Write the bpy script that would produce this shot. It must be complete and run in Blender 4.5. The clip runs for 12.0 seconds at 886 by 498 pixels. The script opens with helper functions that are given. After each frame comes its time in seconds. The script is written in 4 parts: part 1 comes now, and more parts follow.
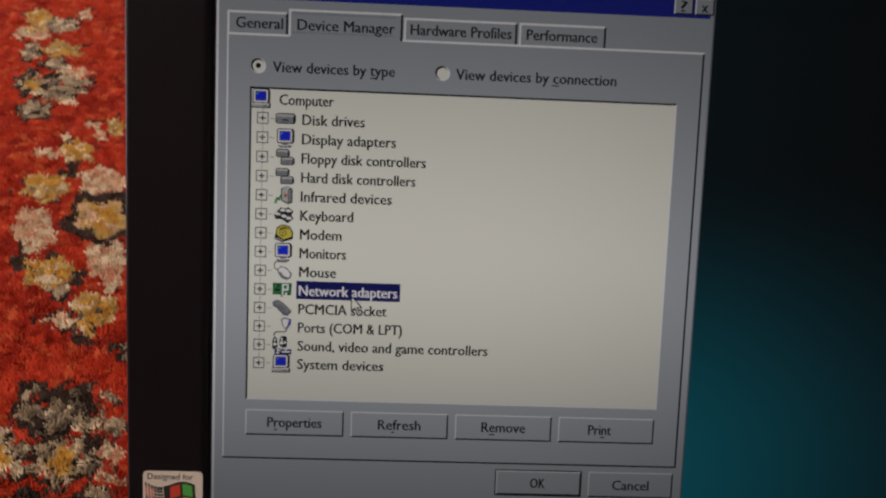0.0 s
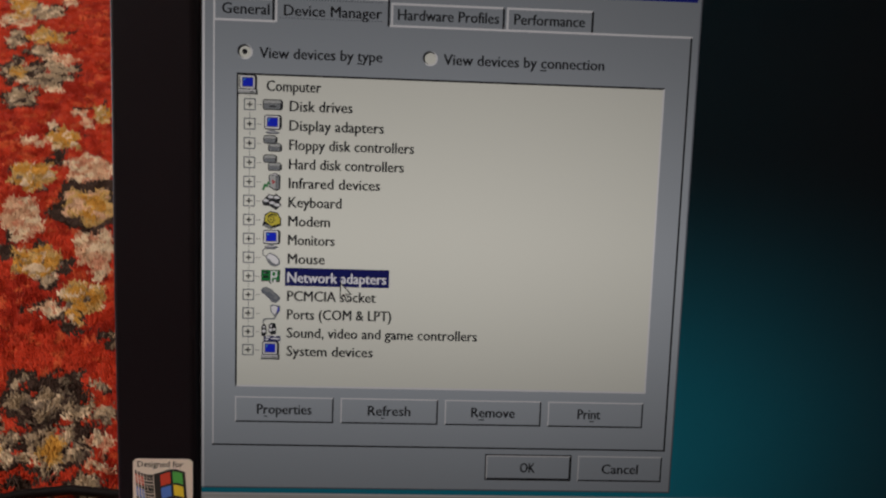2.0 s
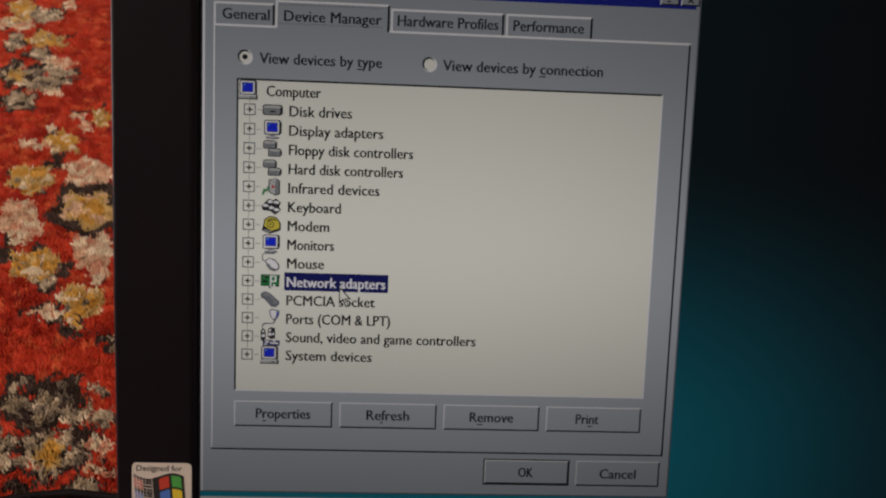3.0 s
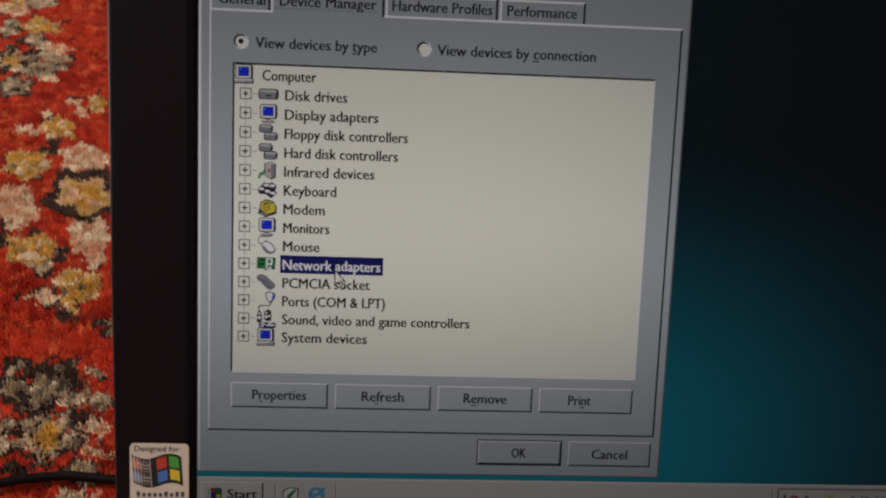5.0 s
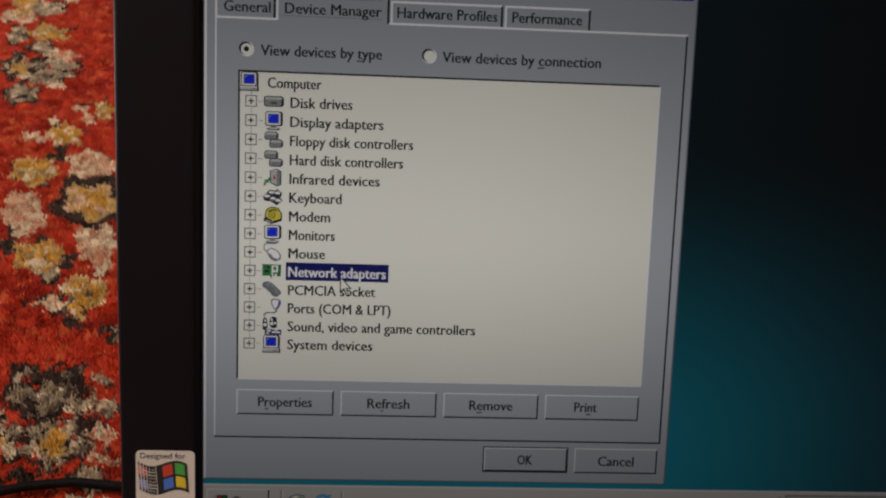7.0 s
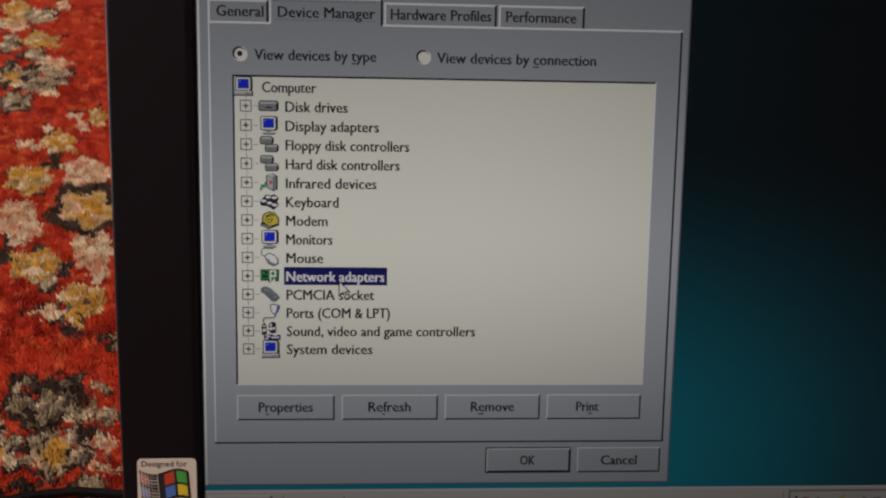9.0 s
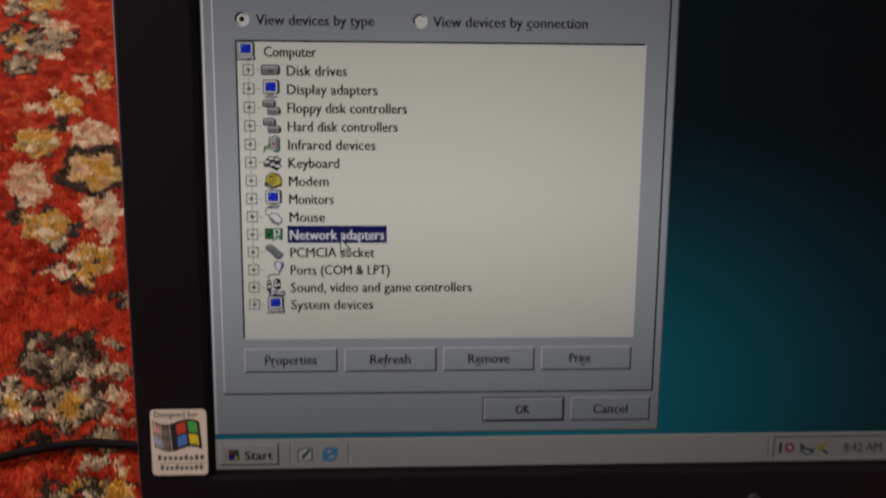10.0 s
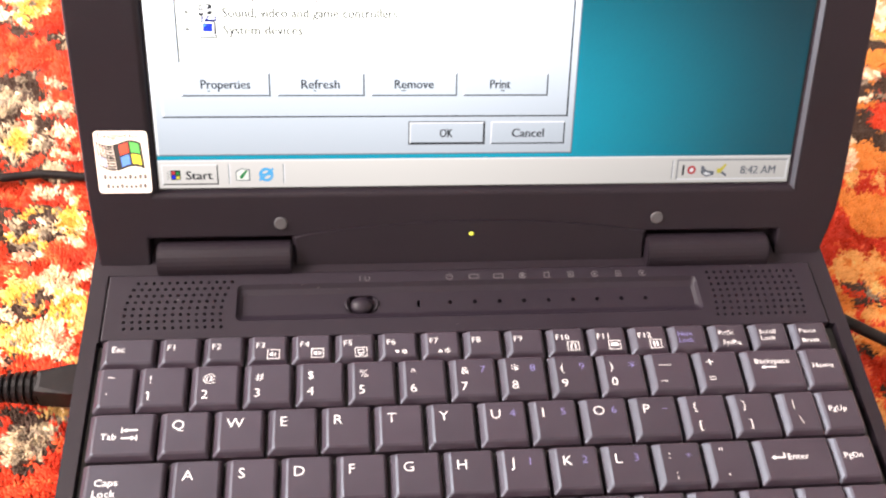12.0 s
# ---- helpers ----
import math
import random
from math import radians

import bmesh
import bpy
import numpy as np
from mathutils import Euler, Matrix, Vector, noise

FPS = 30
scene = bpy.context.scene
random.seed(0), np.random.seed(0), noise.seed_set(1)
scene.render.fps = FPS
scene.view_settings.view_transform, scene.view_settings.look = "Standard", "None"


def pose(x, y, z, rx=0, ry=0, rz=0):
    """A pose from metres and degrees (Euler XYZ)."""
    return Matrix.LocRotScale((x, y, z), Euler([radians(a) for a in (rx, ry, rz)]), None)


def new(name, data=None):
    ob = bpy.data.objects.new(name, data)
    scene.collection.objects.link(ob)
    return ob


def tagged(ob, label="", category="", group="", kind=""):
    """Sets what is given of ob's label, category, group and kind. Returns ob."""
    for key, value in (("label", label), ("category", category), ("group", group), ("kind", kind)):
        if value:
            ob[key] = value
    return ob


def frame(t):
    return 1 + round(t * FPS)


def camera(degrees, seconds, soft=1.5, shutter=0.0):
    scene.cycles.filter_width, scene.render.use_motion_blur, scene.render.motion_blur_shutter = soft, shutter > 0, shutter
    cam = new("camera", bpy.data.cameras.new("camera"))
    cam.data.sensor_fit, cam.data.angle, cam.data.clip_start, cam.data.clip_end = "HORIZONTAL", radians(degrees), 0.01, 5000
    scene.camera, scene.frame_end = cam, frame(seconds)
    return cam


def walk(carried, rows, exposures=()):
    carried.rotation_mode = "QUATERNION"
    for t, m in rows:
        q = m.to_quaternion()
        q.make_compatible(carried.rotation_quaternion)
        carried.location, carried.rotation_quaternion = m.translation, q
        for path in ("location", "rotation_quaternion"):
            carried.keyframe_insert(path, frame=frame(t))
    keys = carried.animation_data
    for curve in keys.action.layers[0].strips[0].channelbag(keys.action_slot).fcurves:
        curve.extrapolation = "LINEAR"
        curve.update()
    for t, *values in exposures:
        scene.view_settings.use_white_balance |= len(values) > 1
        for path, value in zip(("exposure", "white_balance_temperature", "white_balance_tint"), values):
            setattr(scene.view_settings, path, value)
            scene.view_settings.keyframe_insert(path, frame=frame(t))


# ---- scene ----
cam = camera(48.83, 12.0, soft=2.2, shutter=0.5)
ROWS = [
    (0.0, 0.0839, -0.1199, 0.3466, 52.03, -3.19, -0.96),
    (0.5, 0.0852, -0.1182, 0.3433, 51.61, -2.67, -1.43),
    (1.0, 0.0847, -0.1184, 0.3449, 51.44, -3.10, -1.47),
    (1.5, 0.0843, -0.1199, 0.3458, 51.11, -3.25, -1.71),
    (2.0, 0.0844, -0.1199, 0.3463, 51.28, -3.27, -1.63),
    (2.5, 0.0839, -0.1201, 0.3468, 51.58, -3.37, -1.60),
    (4.5, 0.0835, -0.1207, 0.3490, 50.77, -3.69, -1.94),
    (5.0, 0.0838, -0.1242, 0.3483, 50.80, -3.69, -1.88),
    (5.5, 0.0830, -0.1213, 0.3484, 50.14, -3.73, -2.09),
    (6.0, 0.0843, -0.1202, 0.3472, 50.12, -3.40, -1.96),
    (6.5, 0.0833, -0.1214, 0.3472, 50.54, -3.39, -1.69),
    (7.0, 0.0843, -0.1236, 0.3488, 51.05, -3.35, -1.63),
    (9.0, 0.0839, -0.1222, 0.3487, 51.04, -2.56, -2.50),
    (9.5, 0.0838, -0.1238, 0.3490, 51.29, -2.65, -2.56),
    (10.0, 0.0857, -0.1321, 0.3566, 48.62, -2.09, -2.52),
    (10.2, 0.0858, -0.1430, 0.3587, 47.97, -2.82, -2.78),
    (10.4, 0.0882, -0.1517, 0.3599, 46.12, -2.86, -2.48),
    (10.5, 0.0884, -0.1539, 0.3590, 44.70, -3.11, -2.83),
    (10.7, 0.0909, -0.1574, 0.3627, 41.33, -2.42, -1.82),
    (10.8, 0.0918, -0.1580, 0.3621, 39.64, -2.62, -2.27),
    (11.0, 0.0935, -0.1590, 0.3604, 37.61, -2.92, -2.59),
    (11.5, 0.0968, -0.1617, 0.3571, 36.22, -3.36, -3.28),
    (12.0, 0.0958, -0.1644, 0.3593, 36.06, -3.93, -4.11),
]
EXPOSURES = [(0.0, 0.0, 6600, 12), (9.7, 0.0, 6600, 12), (10.2, 0.0, 6600, 12), (10.5, 0.25, 6550, 11), (10.8, 1.55, 6500, 11), (11.0, 2.18, 6450, 11), (11.3, 2.9, 6400, 11), (12.0, 3.15, 6400, 11)]
walk(cam, [(t, pose(x, y, z, rx, ry, rz)) for t, x, y, z, rx, ry, rz in ROWS], EXPOSURES)

# ---- light ----
world = bpy.data.worlds.new("daylight")
scene.world = world
world.use_nodes = True
sky = world.node_tree.nodes.new("ShaderNodeTexSky")
sky.sky_type, sky.sun_disc, sky.sun_elevation, sky.sun_rotation = "NISHITA", False, radians(35), radians(-90)
backdrop_node = world.node_tree.nodes["Background"]
backdrop_node.inputs["Strength"].default_value = 0.1
world.node_tree.links.new(sky.outputs[0], backdrop_node.inputs["Color"])

WALL_W, WALL_E, WALL_S, WALL_N, CEIL = -1.2, 2.1, -1.9, 2.3, 2.5
WIN_Y, WIN_Z, WIN_W, WIN_H = 0.20, 1.25, 1.4, 1.2
lamp = bpy.data.lights.new("window_light", "AREA")
lamp.shape, lamp.size, lamp.size_y, lamp.energy, lamp.color = "RECTANGLE", WIN_H - 0.06, WIN_W - 0.06, 31, (1.0, 0.9, 0.81)
window_light = new("window_light", lamp)
window_light.matrix_world = pose(WALL_W - 0.04, WIN_Y, WIN_Z, 0, -90, 0)


# ---- materials ----
def nodes_of(name):
    m = bpy.data.materials.new(name)
    m.use_nodes = True
    return m, m.node_tree.nodes, m.node_tree.links, m.node_tree.nodes["Principled BSDF"]


def mottled(name, c1, c2, rough=0.5, scale=40.0, grain=900.0, bump=0.08, depth=0.0002, spec=0.5, metal=0.0, vary=0.0, sky_tint=None):
    """Two tones mixed by a broad noise, with a fine grain in the relief and the gloss."""
    m, n, l, b = nodes_of(name)
    tc = n.new("ShaderNodeTexCoord")
    broad, fine = n.new("ShaderNodeTexNoise"), n.new("ShaderNodeTexNoise")
    broad.inputs["Scale"].default_value, fine.inputs["Scale"].default_value = scale, grain
    broad.inputs["Detail"].default_value, fine.inputs["Detail"].default_value = 4, 2
    for t in (broad, fine):
        l.new(tc.outputs["Object"], t.inputs["Vector"])
    mix = n.new("ShaderNodeMix")
    mix.data_type = "RGBA"
    mix.inputs["A"].default_value, mix.inputs["B"].default_value = (*c1, 1), (*c2, 1)
    l.new(broad.outputs["Fac"], mix.inputs["Factor"])
    colour = mix.outputs["Result"]
    if vary:
        info, hsv, mr = n.new("ShaderNodeObjectInfo"), n.new("ShaderNodeHueSaturation"), n.new("ShaderNodeMapRange")
        mr.inputs["To Min"].default_value, mr.inputs["To Max"].default_value = 1 - vary, 1 + vary
        l.new(info.outputs["Random"], mr.inputs["Value"])
        l.new(mr.outputs["Result"], hsv.inputs["Value"])
        l.new(colour, hsv.inputs["Color"])
        colour = hsv.outputs["Color"]
    l.new(colour, b.inputs["Base Color"])
    rr = n.new("ShaderNodeMapRange")
    rr.inputs["To Min"].default_value, rr.inputs["To Max"].default_value = rough - 0.08, rough + 0.08
    l.new(broad.outputs["Fac"], rr.inputs["Value"])
    l.new(rr.outputs["Result"], b.inputs["Roughness"])
    b.inputs["Specular IOR Level"].default_value, b.inputs["Metallic"].default_value = spec, metal
    # colours the gloss itself, in place of blue sky to reflect
    if sky_tint:
        b.inputs["Specular Tint"].default_value = (*sky_tint, 1)
    bm_ = n.new("ShaderNodeBump")
    bm_.inputs["Strength"].default_value, bm_.inputs["Distance"].default_value = bump, depth
    l.new(fine.outputs["Fac"], bm_.inputs["Height"])
    l.new(bm_.outputs["Normal"], b.inputs["Normal"])
    return m


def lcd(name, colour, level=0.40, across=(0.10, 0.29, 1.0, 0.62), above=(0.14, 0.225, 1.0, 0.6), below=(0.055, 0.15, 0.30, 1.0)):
    """A lit picture element of the panel: viewing-angle dimming is painted into its glow, weaker towards the upper far
    corner and the bottom.
    """
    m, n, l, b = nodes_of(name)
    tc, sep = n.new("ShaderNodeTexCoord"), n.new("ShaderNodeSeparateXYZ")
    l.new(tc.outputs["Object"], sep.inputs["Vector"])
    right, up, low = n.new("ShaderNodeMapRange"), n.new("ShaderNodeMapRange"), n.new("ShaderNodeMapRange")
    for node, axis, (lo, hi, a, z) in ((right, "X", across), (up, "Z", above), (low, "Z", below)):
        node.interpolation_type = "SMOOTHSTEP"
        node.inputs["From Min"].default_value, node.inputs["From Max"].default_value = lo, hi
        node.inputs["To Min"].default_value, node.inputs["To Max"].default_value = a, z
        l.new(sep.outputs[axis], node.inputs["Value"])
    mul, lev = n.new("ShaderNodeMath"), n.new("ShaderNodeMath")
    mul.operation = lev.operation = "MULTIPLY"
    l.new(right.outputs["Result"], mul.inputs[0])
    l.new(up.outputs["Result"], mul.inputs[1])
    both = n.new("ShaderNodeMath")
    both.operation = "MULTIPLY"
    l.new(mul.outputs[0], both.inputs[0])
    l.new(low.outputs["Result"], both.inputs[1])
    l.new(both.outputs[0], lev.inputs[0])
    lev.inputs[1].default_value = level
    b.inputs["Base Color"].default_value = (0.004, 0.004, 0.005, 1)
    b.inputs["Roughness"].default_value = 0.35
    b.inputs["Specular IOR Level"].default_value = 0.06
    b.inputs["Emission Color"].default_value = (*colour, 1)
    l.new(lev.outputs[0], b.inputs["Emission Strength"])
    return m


def plain(name, colour, rough=0.6, spec=0.4):
    return mottled(name, [c * 0.92 for c in colour], [min(1, c * 1.06) for c in colour], rough, 60, 700, 0.03, 0.0001, spec)


PLASTIC = mottled("charcoal_plastic", (0.0062, 0.0041, 0.0064), (0.0092, 0.0062, 0.0092), 0.5, 25, 2600, 0.25, 0.00012, spec=0.13)
DECK = mottled("deck_plastic", (0.0066, 0.0043, 0.0072), (0.0100, 0.0066, 0.0108), 0.5, 30, 2600, 0.25, 0.00012, spec=0.15)
# blue gloss tint stands in for sky reflected in the key slopes
KEYCAP = mottled("keycap_plastic", (0.0148, 0.0090, 0.0132), (0.0214, 0.0130, 0.0192), 0.42, 60, 3000, 0.22, 0.0001, spec=0.36, vary=0.1, sky_tint=(0.70, 0.84, 1.0))
# glossier, blue-tinted plastic for the added highlight strips
RIM = mottled("highlight_strip_plastic", (0.010, 0.008, 0.011), (0.016, 0.013, 0.017), 0.48, 40, 2600, 0.1, 0.0001, spec=0.9, sky_tint=(0.72, 0.84, 1.0))
WELL = mottled("well_plastic", (0.004, 0.004, 0.004), (0.006, 0.005, 0.005), 0.6, 60, 1500, 0.1)
RUBBER = mottled("grey_rubber", (0.022, 0.020, 0.023), (0.033, 0.030, 0.034), 0.7, 200, 1500, 0.2)
CABLE = mottled("black_vinyl", (0.0045, 0.0032, 0.0036), (0.0075, 0.0055, 0.0060), 0.45, 80, 1200, 0.15, spec=0.1)
LEGEND = plain("white_print", (0.47, 0.46, 0.47), 0.6)
LEGEND_BLUE = plain("blue_print", (0.11, 0.10, 0.24), 0.6)
LEGEND_GREY = plain("moulded_mark", (0.062, 0.056, 0.060), 0.5)
STICKER = mottled("sticker_paper", (0.72, 0.64, 0.56), (0.80, 0.72, 0.63), 0.4, 90, 900, 0.05)
INK = plain("black_ink", (0.02, 0.02, 0.02), 0.5)
INK_GREY = plain("grey_ink", (0.09, 0.085, 0.085), 0.5)
INK_RED, INK_GREEN = plain("red_ink", (0.6, 0.06, 0.03), 0.5), plain("green_ink", (0.08, 0.42, 0.08), 0.5)
INK_BLUE, INK_YELLOW = plain("blue_ink", (0.08, 0.2, 0.62), 0.5), plain("yellow_ink", (0.8, 0.6, 0.04), 0.5)
PAINT = mottled("wall_paint", (0.66, 0.65, 0.63), (0.72, 0.71, 0.69), 0.85, 3, 150, 0.15, 0.001)
BOARDS = mottled("floor_boards", (0.16, 0.09, 0.05), (0.25, 0.15, 0.08), 0.5, 6, 90, 0.2, 0.001)
BACKING = mottled("rug_backing", (0.2, 0.03, 0.018), (0.28, 0.05, 0.03), 0.95, 40, 700, 0.5, 0.001)
FRAME = mottled("window_paint", (0.72, 0.71, 0.68), (0.8, 0.79, 0.76), 0.45, 8, 120, 0.1, 0.0005)
LED_ON, _n, _l, _b = nodes_of("indicator_lit")
_b.inputs["Base Color"].default_value = (0.3, 0.3, 0.02, 1)
_b.inputs["Emission Color"].default_value, _b.inputs["Emission Strength"].default_value = (0.75, 0.8, 0.08, 1), 0.075

# each tone carries its own painted angle dimming; teal's is the strongest
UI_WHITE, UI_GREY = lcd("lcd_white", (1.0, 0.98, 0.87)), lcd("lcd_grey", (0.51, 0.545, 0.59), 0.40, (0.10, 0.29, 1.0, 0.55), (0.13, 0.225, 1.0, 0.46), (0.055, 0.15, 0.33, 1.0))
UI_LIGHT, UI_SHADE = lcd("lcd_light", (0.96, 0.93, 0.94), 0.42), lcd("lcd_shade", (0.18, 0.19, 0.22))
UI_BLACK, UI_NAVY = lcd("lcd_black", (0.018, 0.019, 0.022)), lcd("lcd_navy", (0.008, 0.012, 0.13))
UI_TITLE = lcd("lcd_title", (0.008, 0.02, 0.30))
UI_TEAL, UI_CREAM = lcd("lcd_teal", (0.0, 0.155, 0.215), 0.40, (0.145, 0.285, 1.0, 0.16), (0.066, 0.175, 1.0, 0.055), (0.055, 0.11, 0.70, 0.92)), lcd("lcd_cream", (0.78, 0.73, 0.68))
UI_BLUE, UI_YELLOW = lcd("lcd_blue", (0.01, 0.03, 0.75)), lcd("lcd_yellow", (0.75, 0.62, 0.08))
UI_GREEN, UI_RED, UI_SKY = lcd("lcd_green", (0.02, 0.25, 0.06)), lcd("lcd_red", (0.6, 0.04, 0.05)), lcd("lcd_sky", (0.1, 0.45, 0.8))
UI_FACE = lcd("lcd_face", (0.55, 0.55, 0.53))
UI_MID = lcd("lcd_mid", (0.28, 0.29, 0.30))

WOOL, _n, _l, _b = nodes_of("wool_pile")
_a = _n.new("ShaderNodeAttribute")
_a.attribute_name = "dye"
_g, _h, _v = _n.new("ShaderNodeNewGeometry"), _n.new("ShaderNodeHueSaturation"), _n.new("ShaderNodeMapRange")
_v.inputs["To Min"].default_value, _v.inputs["To Max"].default_value = 0.9, 1.1
_l.new(_g.outputs["Random Per Island"], _v.inputs["Value"])
_l.new(_v.outputs["Result"], _h.inputs["Value"])
_l.new(_a.outputs["Color"], _h.inputs["Color"])
_l.new(_h.outputs["Color"], _b.inputs["Base Color"])
_b.inputs["Roughness"].default_value, _b.inputs["Specular IOR Level"].default_value = 0.9, 0.1
_b.inputs["Sheen Weight"].default_value, _b.inputs["Sheen Roughness"].default_value = 0.15, 0.5


# ---- mesh helpers ----
def finish(bm, name, smooth=False):
    bmesh.ops.recalc_face_normals(bm, faces=bm.faces)
    me = bpy.data.meshes.new(name)
    bm.to_mesh(me)
    bm.free()
    if smooth:
        for p_ in me.polygons:
            p_.use_smooth = True
    return me


def part(name, bm, material, parent, label="", place=None, smooth=False):
    """One mesh object under a thing or a part. bm: a bmesh or a mesh."""
    me = bm if isinstance(bm, bpy.types.Mesh) else finish(bm, name, smooth)
    if not me.materials:
        me.materials.append(material)
    ob = new(name, me)
    ob.parent = parent
    if place is not None:
        ob.matrix_local = place
    return tagged(ob, label)


def box(x0, x1, y0, y1, z0, z1, bevel=0.0, segments=2, bm=None):
    bm = bm or bmesh.new()
    made = bmesh.ops.create_cube(bm, size=1.0)["verts"]
    for v in made:
        v.co = Vector(((x0 + x1) / 2 + v.co.x * (x1 - x0), (y0 + y1) / 2 + v.co.y * (y1 - y0), (z0 + z1) / 2 + v.co.z * (z1 - z0)))
    if bevel:
        edges = list({e for v in made for e in v.link_edges})
        bmesh.ops.bevel(bm, geom=edges, offset=bevel, segments=segments, profile=0.5, affect="EDGES")
    return bm


def prism(points, z0, z1, bm=None, bevel=0.0):
    """A plate of the outline given, between two heights."""
    bm = bm or bmesh.new()
    low = [bm.verts.new((x, y, z0)) for x, y in points]
    high = [bm.verts.new((x, y, z1)) for x, y in points]
    n = len(points)
    top = bm.faces.new(high)
    bm.faces.new(list(reversed(low)))
    for i in range(n):
        bm.faces.new((low[i], low[(i + 1) % n], high[(i + 1) % n], high[i]))
    if bevel:
        bmesh.ops.bevel(bm, geom=list(top.edges), offset=bevel, segments=2, profile=0.5, affect="EDGES")
    return bm


def round_rect(x0, x1, y0, y1, r, n=5):
    pts = []
    for cx, cy, a0 in ((x1 - r, y1 - r, 0), (x0 + r, y1 - r, 90), (x0 + r, y0 + r, 180), (x1 - r, y0 + r, 270)):
        pts += [(cx + r * math.cos(radians(a0 + 90 * k / n)), cy + r * math.sin(radians(a0 + 90 * k / n))) for k in range(n + 1)]
    return pts


def disc(cx, cy, r, n=20):
    return [(cx + r * math.cos(2 * math.pi * k / n), cy + r * math.sin(2 * math.pi * k / n)) for k in range(n)]


def carve(me, cutters, bevel=0.0):
    """The mesh less the cutters, with its sharp edges rounded."""
    a = bpy.data.objects.new("carved", me)
    scene.collection.objects.link(a)
    made = []
    for c in cutters:
        o = bpy.data.objects.new("cutter", c)
        scene.collection.objects.link(o)
        mod = a.modifiers.new("cut", "BOOLEAN")
        mod.operation, mod.object, mod.solver = "DIFFERENCE", o, "EXACT"
        made.append(o)
    if bevel:
        mod = a.modifiers.new("round", "BEVEL")
        mod.width, mod.segments, mod.limit_method, mod.angle_limit = bevel, 2, "ANGLE", radians(40)
    out = bpy.data.meshes.new_from_object(a.evaluated_get(bpy.context.evaluated_depsgraph_get()))
    for o in (a, *made):
        bpy.data.objects.remove(o)
    return out


def tube(points, r, n=10, bm=None):
    """A round bar along a polyline."""
    bm = bm or bmesh.new()
    pts = [Vector(p_) for p_ in points]
    rings = []
    for i, p_ in enumerate(pts):
        d = (pts[min(i + 1, len(pts) - 1)] - pts[max(i - 1, 0)]).normalized()
        side = d.cross(Vector((0, 0, 1)))
        side = side.normalized() if side.length > 1e-4 else Vector((1, 0, 0))
        up = side.cross(d)
        rr = r[i] if isinstance(r, (list, tuple)) else r
        rings.append([bm.verts.new(p_ + rr * (math.cos(2 * math.pi * k / n) * side + math.sin(2 * math.pi * k / n) * up)) for k in range(n)])
    for a, b in zip(rings, rings[1:]):
        for k in range(n):
            bm.faces.new((a[k], a[(k + 1) % n], b[(k + 1) % n], b[k]))
    bm.faces.new(rings[0])
    bm.faces.new(list(reversed(rings[-1])))
    return bm


def text_mesh(words, cap, width=0.0, bold=0.0, slant=0.0):
    """Flat lettering in the built-in font: capitals cap high, base line at 0, its left at 0, squeezed to the width."""
    cu = bpy.data.curves.new("lettering", "FONT")
    cu.body, cu.size, cu.resolution_u, cu.offset, cu.shear = words, 1.0, 2, bold, slant
    o = bpy.data.objects.new("lettering", cu)
    scene.collection.objects.link(o)
    me = bpy.data.meshes.new_from_object(o.evaluated_get(bpy.context.evaluated_depsgraph_get()))
    bpy.data.objects.remove(o)
    xs = [v.co.x for v in me.vertices]
    x0, w = min(xs), max(xs) - min(xs)
    sy = cap / 0.729
    sx = width / w if width else sy * 1.12
    for v in me.vertices:
        v.co = Vector(((v.co.x - x0) * sx, v.co.y * sy, 0))
    return me, w * sx


# ---- room ----
def structure(name, bm, material, label, category):
    return tagged(part(name, bm, material, None), label, category, kind="structure")


structure("floor", box(WALL_W - 0.1, WALL_E + 0.1, WALL_S - 0.1, WALL_N + 0.1, -0.108, -0.008), BOARDS, "dark wooden floor under a patterned rug", "floor")
structure("ceiling", box(WALL_W - 0.1, WALL_E + 0.1, WALL_S - 0.1, WALL_N + 0.1, CEIL, CEIL + 0.1), PAINT, "plain off-white painted ceiling of the room", "ceiling")
structure("wall_north", box(WALL_W - 0.1, WALL_E + 0.1, WALL_N, WALL_N + 0.1, -0.008, CEIL), PAINT, "plain off-white painted wall", "wall")
structure("wall_south", box(WALL_W - 0.1, WALL_E + 0.1, WALL_S - 0.1, WALL_S, -0.008, CEIL), PAINT, "plain off-white painted wall", "wall")
structure("wall_east", box(WALL_E, WALL_E + 0.1, WALL_S, WALL_N, -0.008, CEIL), PAINT, "plain off-white painted wall", "wall")
wall_w = carve(finish(box(WALL_W - 0.1, WALL_W, WALL_S, WALL_N, -0.008, CEIL), "wall"),
               [finish(box(WALL_W - 0.2, WALL_W + 0.1, WIN_Y - WIN_W / 2, WIN_Y + WIN_W / 2, WIN_Z - WIN_H / 2, WIN_Z + WIN_H / 2), "c")])
structure("wall_west", wall_w, PAINT, "plain off-white painted wall with a window", "wall")
window = tagged(new("window_1"), "white painted window frame set in a wall", "window", kind="structure")
for name, a in (("window_frame", (-0.5, -0.46, -0.5, 0.5)), ("window_frame", (0.46, 0.5, -0.5, 0.5)), ("window_frame", (-0.46, 0.46, -0.5, -0.45)), ("window_frame", (-0.46, 0.46, 0.45, 0.5))):
    part(name, box(WALL_W - 0.1, WALL_W - 0.05, WIN_Y + a[0] * WIN_W, WIN_Y + a[1] * WIN_W, WIN_Z + a[2] * WIN_H, WIN_Z + a[3] * WIN_H, 0.004), FRAME, window)

